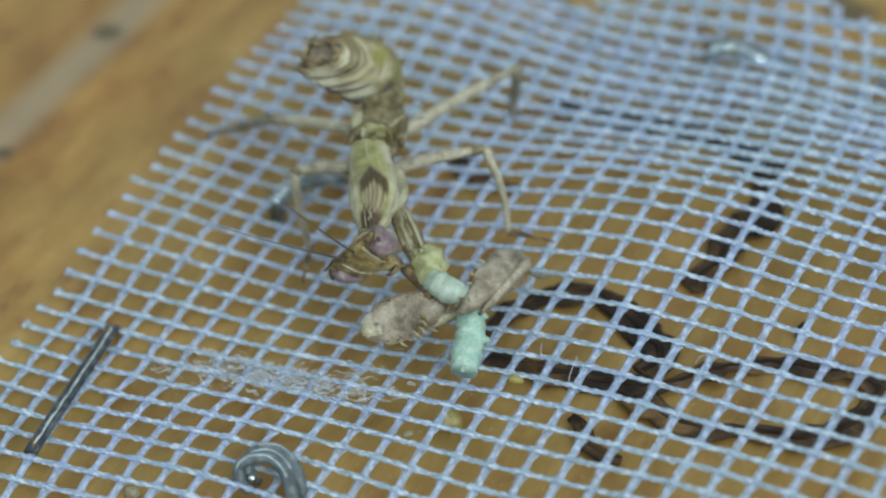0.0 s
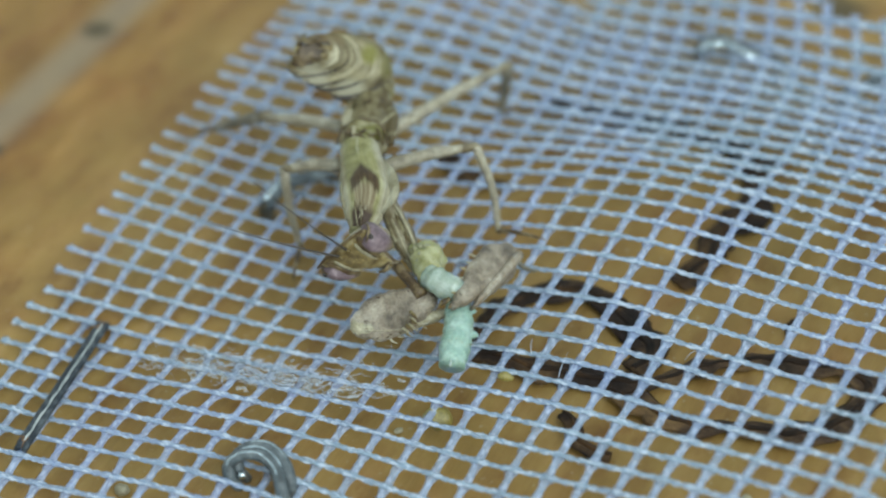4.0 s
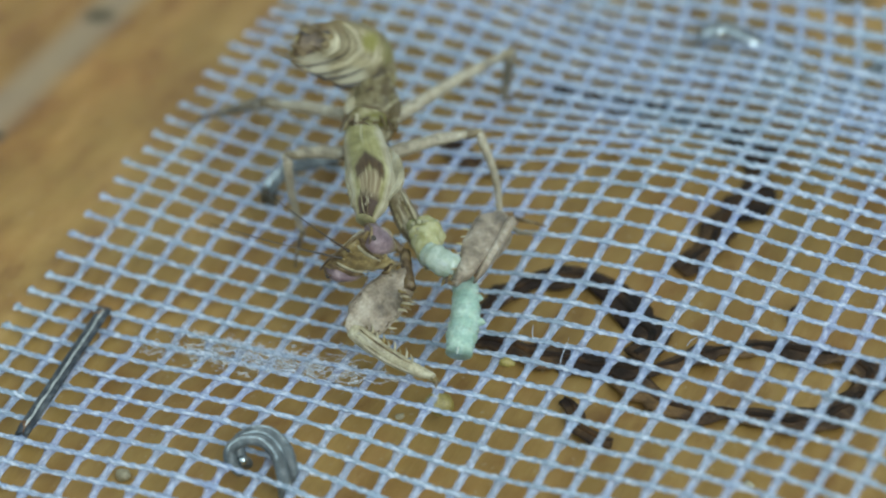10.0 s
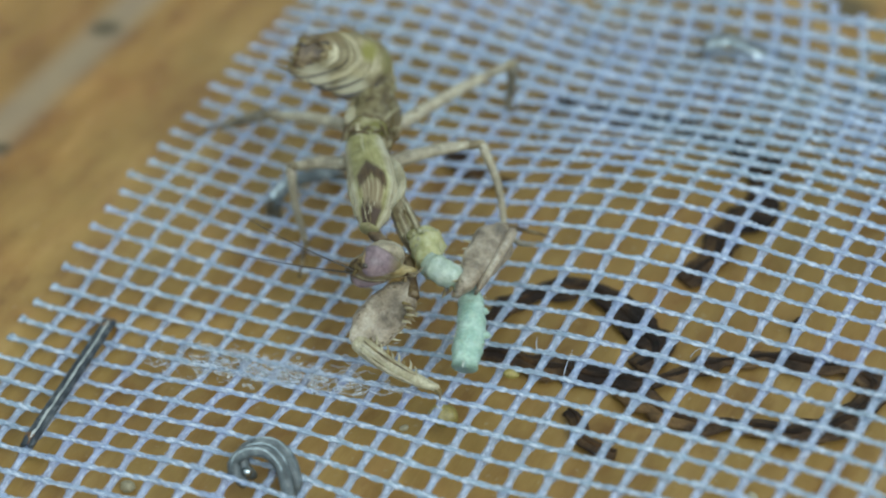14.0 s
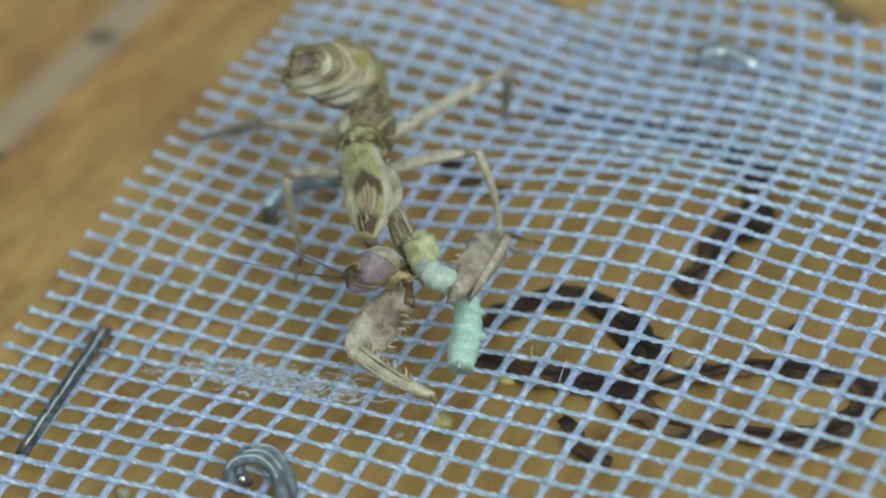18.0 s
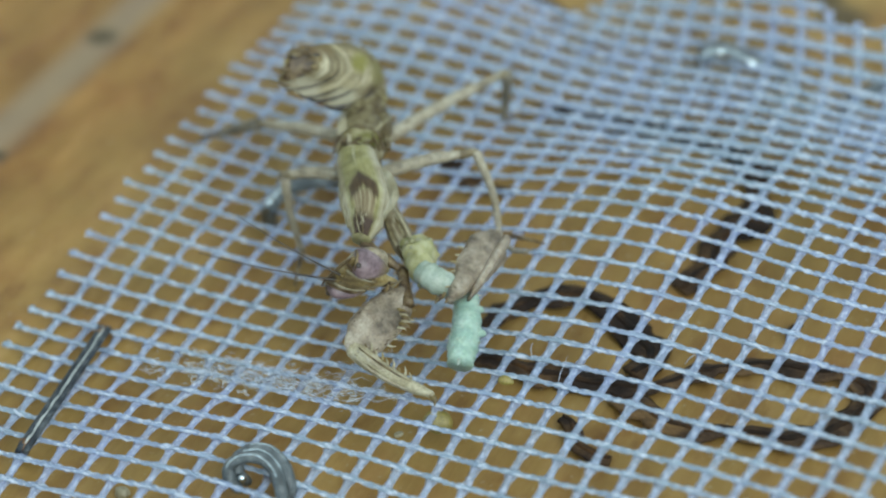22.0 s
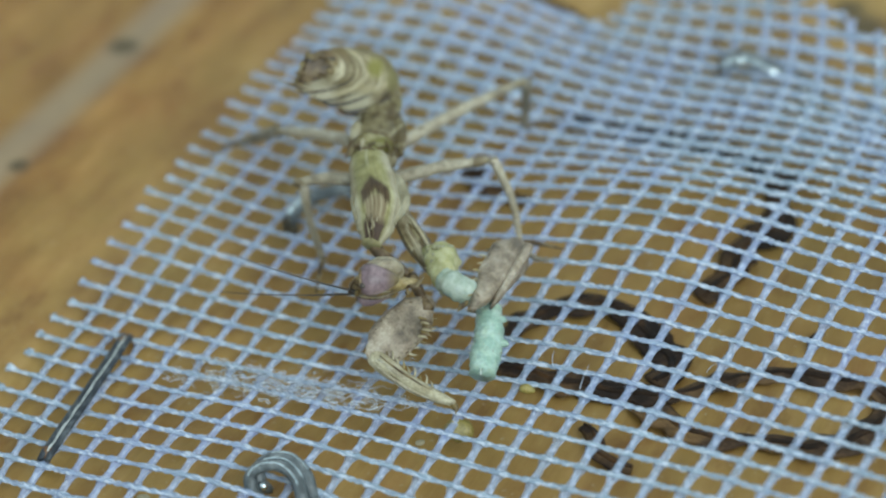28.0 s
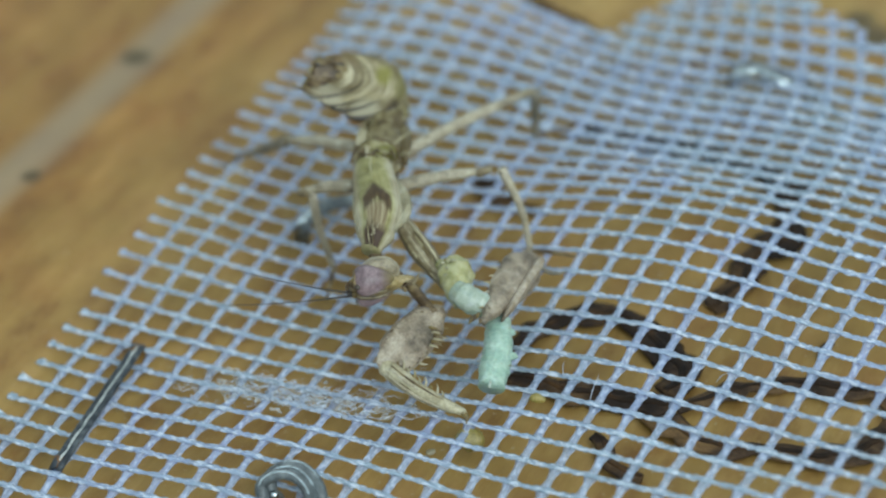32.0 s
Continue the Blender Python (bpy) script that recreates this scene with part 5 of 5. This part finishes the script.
for x, y, r in ((-7.43, -7.68, 0.35), (19.83, 3.22, 0.22), (2.84, 1.06, 0.2)):
    bm = bmesh.new()
    ellipsoid(bm, (x, y, r * 0.5), (Vector((1, 0, 0)), Vector((0, 1, 0)), Vector((0, 0, 1))), (r * 1.3, r, r * 0.7), 10, 6)
    for v in bm.verts:
        v.co += noise.noise_vector(v.co * 2.5) * 0.1
    tagged(part("grain", bm, PALE), "pale crumb lying on the wood under the net", "crumb", group="crumbs on the wood")
for pts in ([(9.53, 5.19, 2.50), (9.48, 5.59, 2.70), (9.46, 6.47, 3.00)], [(7.74, 6.11, 2.60), (7.58, 6.35, 2.90), (7.60, 6.53, 3.20)], [(14.86, 8.14, 3.00), (15.12, 8.33, 3.40), (15.66, 8.53, 3.60)]):
    bm = bmesh.new()
    loft(bm, pts, [0.018, 0.016, 0.008], sides=5, n=4)
    tagged(part("fibre", bm, SILK), "fine white fibre stuck on the netting", "fibre", group="loose fibres")


# ---- movement ----
BODY = [  # seconds, millimetres along the two tilted axes, degrees of lean
    (0, 0.07, 0.07, -4.38),
    (1.5, 0.09, 0.06, -4.61),
    (2.5, 0.13, 0.07, -3.23),
    (3, 0.11, 0.09, -3.68),
    (3.5, 0.07, 0.11, -4.05),
    (5.5, 0.21, -0.30, -2.41),
    (6, 0.24, -0.08, -2.61),
    (6.5, 0.21, -0.01, -3.00),
    (7.5, 0.20, 0.04, -2.80),
    (8.5, 0.20, -0.00, -1.89),
    (10, 0.16, -0.06, -1.92),
    (11.5, 0.12, -0.10, -1.08),
    (12.5, 0.06, 0.02, -0.15),
    (14.5, -0.02, 0.08, -0.45),
    (16.5, -0.05, -0.02, 0.14),
    (17, -0.06, -0.04, 0.62),
    (18, -0.06, -0.01, 0.91),
    (18.5, -0.05, 0.01, 1.05),
    (20, -0.10, -0.02, 0.51),
    (23, -0.24, -0.14, 0.57),
    (24, -0.25, -0.11, 1.16),
    (25.5, -0.31, -0.06, 0.23),
    (27.5, -0.55, 0.04, -0.75),
    (31, -0.92, 0.23, -3.74),
    (32, -0.95, 0.25, -3.80),
]
HEAD = [  # seconds, millimetres along the two tilted axes, degrees of roll
    (0, -0.07, 0.84, 0),
    (1, 0.14, 0.90, 0),
    (2, -0.02, 0.86, 0),
    (3, 0.02, 0.90, 0),
    (3.5, 0.04, 0.88, 0),
    (5.5, 0.04, 0.57, 0),
    (6, 0.01, 0.50, 0),
    (7, 0.15, 0.47, 0),
    (8, 0.24, 0.41, 0),
    (9, 0.16, 0.31, 0),
    (10, 0.12, 0.06, 0),
    (11, -0.10, -0.08, 15),
    (12, 0.22, -0.24, 48),
    (13, 0.39, -0.05, 60),
    (14, 0.58, 0.06, 62),
    (17, 0.53, 0.03, 62),
    (18, 0.58, 0.12, 62),
    (19, 0.56, -0.05, 64),
    (20, 0.50, 0.02, 58),
    (21, 0.13, 0.01, 35),
    (22, -0.02, -0.01, 30),
    (23, -0.03, 0.00, 28),
    (24, 0.35, -0.13, 35),
    (25, 0.30, -0.08, 52),
    (25.5, 0.27, -0.17, 58),
    (28, -0.16, -0.04, 100),
    (29, -0.48, -0.12, 106),
    (30, -0.63, 0.05, 112),
    (31, -0.91, 0.32, 117),
    (32, -0.86, 0.43, 120),
]
GRIP = [
    (0, -0.13, -0.99),
    (1.5, -0.02, -0.87),
    (2.5, 0.11, -0.59),
    (3, 0.16, -0.74),
    (3.5, 0.14, -0.84),
    (5.5, -0.10, -0.29),
    (6, -0.03, -0.13),
    (6.5, 0.03, -0.18),
    (7.5, 0.25, -0.31),
    (8.5, 0.25, -0.25),
    (10, 0.19, 0.13),
    (11.5, 0.10, -0.07),
    (12.5, 0.02, -0.01),
    (14.5, -0.09, 0.13),
    (16.5, -0.08, -0.14),
    (17, -0.12, 0.01),
    (18, -0.24, 0.22),
    (18.5, -0.22, 0.23),
    (20, -0.17, -0.10),
    (23, -0.36, 0.35),
    (24, -0.41, 0.40),
    (25.5, -0.33, 0.36),
    (27.5, -0.17, 0.25),
    (31, -0.06, -0.04),
    (32, -0.09, -0.06),
]
PREY = [
    (0, -0.20, -0.61),
    (1.5, -0.09, -0.57),
    (2.5, 0.11, -0.39),
    (3, 0.23, -0.47),
    (3.5, 0.24, -0.53),
    (5.5, 0.15, -0.32),
    (6, 0.16, -0.14),
    (6.5, 0.14, -0.12),
    (7.5, 0.18, -0.20),
    (8.5, 0.08, -0.17),
    (10, 0.08, -0.03),
    (11.5, 0.09, -0.07),
    (12.5, 0.04, -0.03),
    (14.5, -0.11, 0.08),
    (16.5, -0.01, -0.18),
    (17, -0.05, -0.09),
    (18, -0.13, 0.19),
    (18.5, -0.13, 0.16),
    (20, -0.20, -0.15),
    (23, -0.20, 0.14),
    (24, -0.19, 0.30),
    (25.5, -0.16, 0.20),
    (27.5, -0.17, 0.08),
    (31, -0.03, -0.15),
    (32, -0.02, -0.15),
]
TAIL = [
    (0, -0.22, 0.02),
    (1.5, -0.31, 0.12),
    (2.5, -0.25, 0.11),
    (3, -0.26, 0.11),
    (3.5, -0.33, 0.12),
    (5.5, -0.21, 0.16),
    (6, -0.20, 0.23),
    (6.5, -0.18, 0.22),
    (7.5, -0.11, 0.06),
    (8.5, -0.06, 0.00),
    (10, -0.05, 0.06),
    (11.5, -0.03, 0.11),
    (12.5, -0.02, 0.03),
    (14.5, 0.04, -0.03),
    (16.5, -0.00, 0.12),
    (17, 0.02, 0.15),
    (18, 0.06, 0.27),
    (18.5, 0.11, 0.36),
    (20, 0.04, 0.37),
    (23, 0.07, 0.38),
    (24, -0.04, 0.12),
    (25.5, 0.01, 0.13),
    (27.5, 0.12, 0.30),
    (31, 0.06, 0.24),
    (32, 0.04, 0.14),
]


def shift(a, b):
    return VIEW_RIGHT * a + VIEW_UP * b


def sway(row):
    """How the body has moved against its rest, in the mantis's own space (millimetres)."""
    t, a, b, turn = row
    c = Vector((-5.10, 13.47, 7.40)) - MB
    return Matrix.Translation(c + shift(a, b)) @ Matrix.Rotation(radians(turn), 4, VIEW_OUT) @ Matrix.Translation(-c)


def metres(m):
    m = m.copy()
    m.translation *= MM
    return m


def swing(a0, b0, a1, b1):
    """The pose of a limb built from a0 to b0, once it reaches from a1 towards b1."""
    q = (b0 - a0).rotation_difference(b1 - a1)
    return Matrix.Translation(a1) @ q.to_matrix().to_4x4()


def motions():
    for ob, at in ((abdomen, ABD[0]), (hindbody, HIND), (pronotum, PRON[2]), (neck, NECK[0])):
        walk(ob, [(r[0], metres(sway(r) @ Matrix.Translation(at))) for r in BODY])
    walk(head, [(t, metres(Matrix.Translation(head_base + shift(a, b)) @ head_axes(phi))) for t, a, b, phi in HEAD])
    for femur, tibia, hip, knee, foot in WALKING:
        rows_f, rows_t = [], []
        for r in BODY:
            h = sway(r) @ hip
            k = knee + (h - hip) * 0.35
            rows_f.append((r[0], metres(swing(hip, knee, h, k))))
            rows_t.append((r[0], metres(swing(knee, foot, k, foot))))
        walk(femur, rows_f)
        walk(tibia, rows_t)
    rows_c, rows_f, rows_t, rows_d = [], [], [], []
    for r, (t, a, b) in zip(BODY, GRIP):
        lean = 12.0 * min(1.0, max(0.0, -b / 0.9))
        m = Matrix.Translation(fr0 + shift(a * 0.5, b * 0.5)) @ Matrix.Rotation(radians(-lean), 4, VIEW_OUT)
        rows_f.append((t, metres(m)))
        rows_t.append((t, metres(m @ Matrix.Translation(tr0 - fr0))))
        h = sway(r) @ cr0
        rows_c.append((t, metres(swing(cr0, cr1, h, cr1 + shift(a, b) * 0.5))))
        h = sway(r) @ cl0
        fold = min(1.0, max(0.0, (5.5 - t) / 2.0))
        rows_d.append((t, metres(swing(cl0, cl1, h, cl1 + shift(0.9 * fold, 0.2 * fold)))))
    walk(femur_r, rows_f)
    walk(tibia_r, rows_t)
    walk(coxa_r, rows_c)
    walk(coxa_l, rows_d)
    # the left foreleg is folded up at first, then swings down
    near_base, near_knee = fl0 + shift(1.25, -0.5), fl0 + shift(-2.3, -1.75)
    rows_f, rows_t = [], []
    for t, s in ((0, 1.0), (3.6, 1.0), (4.2, 0.92), (4.7, 0.6), (5.1, 0.25), (5.6, 0.04), (6.2, 0.0), (32, 0.0)):
        base, knee = fl0.lerp(near_base, s), fl1.lerp(near_knee, s)
        rows_f.append((t, metres(swing(fl0, fl1, base, knee))))
        foot = (tl1 - tl0).lerp(VIEW_RIGHT * 4.2 + VIEW_UP * 0.75 - VIEW_OUT * 0.3, s)
        knee = base + (knee - base).normalized() * (tl0 - fl0).length
        rows_t.append((t, metres(swing(tl0, tl1, knee, knee + foot))))
    walk(femur_l, rows_f)
    walk(tibia_l, rows_t)
    for ob, at, k in ((front_y, fy[0], 1.0), (front_g, fg[0], 0.8)):
        walk(ob, [(t, metres(Matrix.Translation(at + shift(a * k, b * k)))) for t, a, b in PREY])
    walk(rear_g, [(t, metres(Matrix.Translation(rg[0] + shift(a, b)))) for t, a, b in TAIL])


motions()
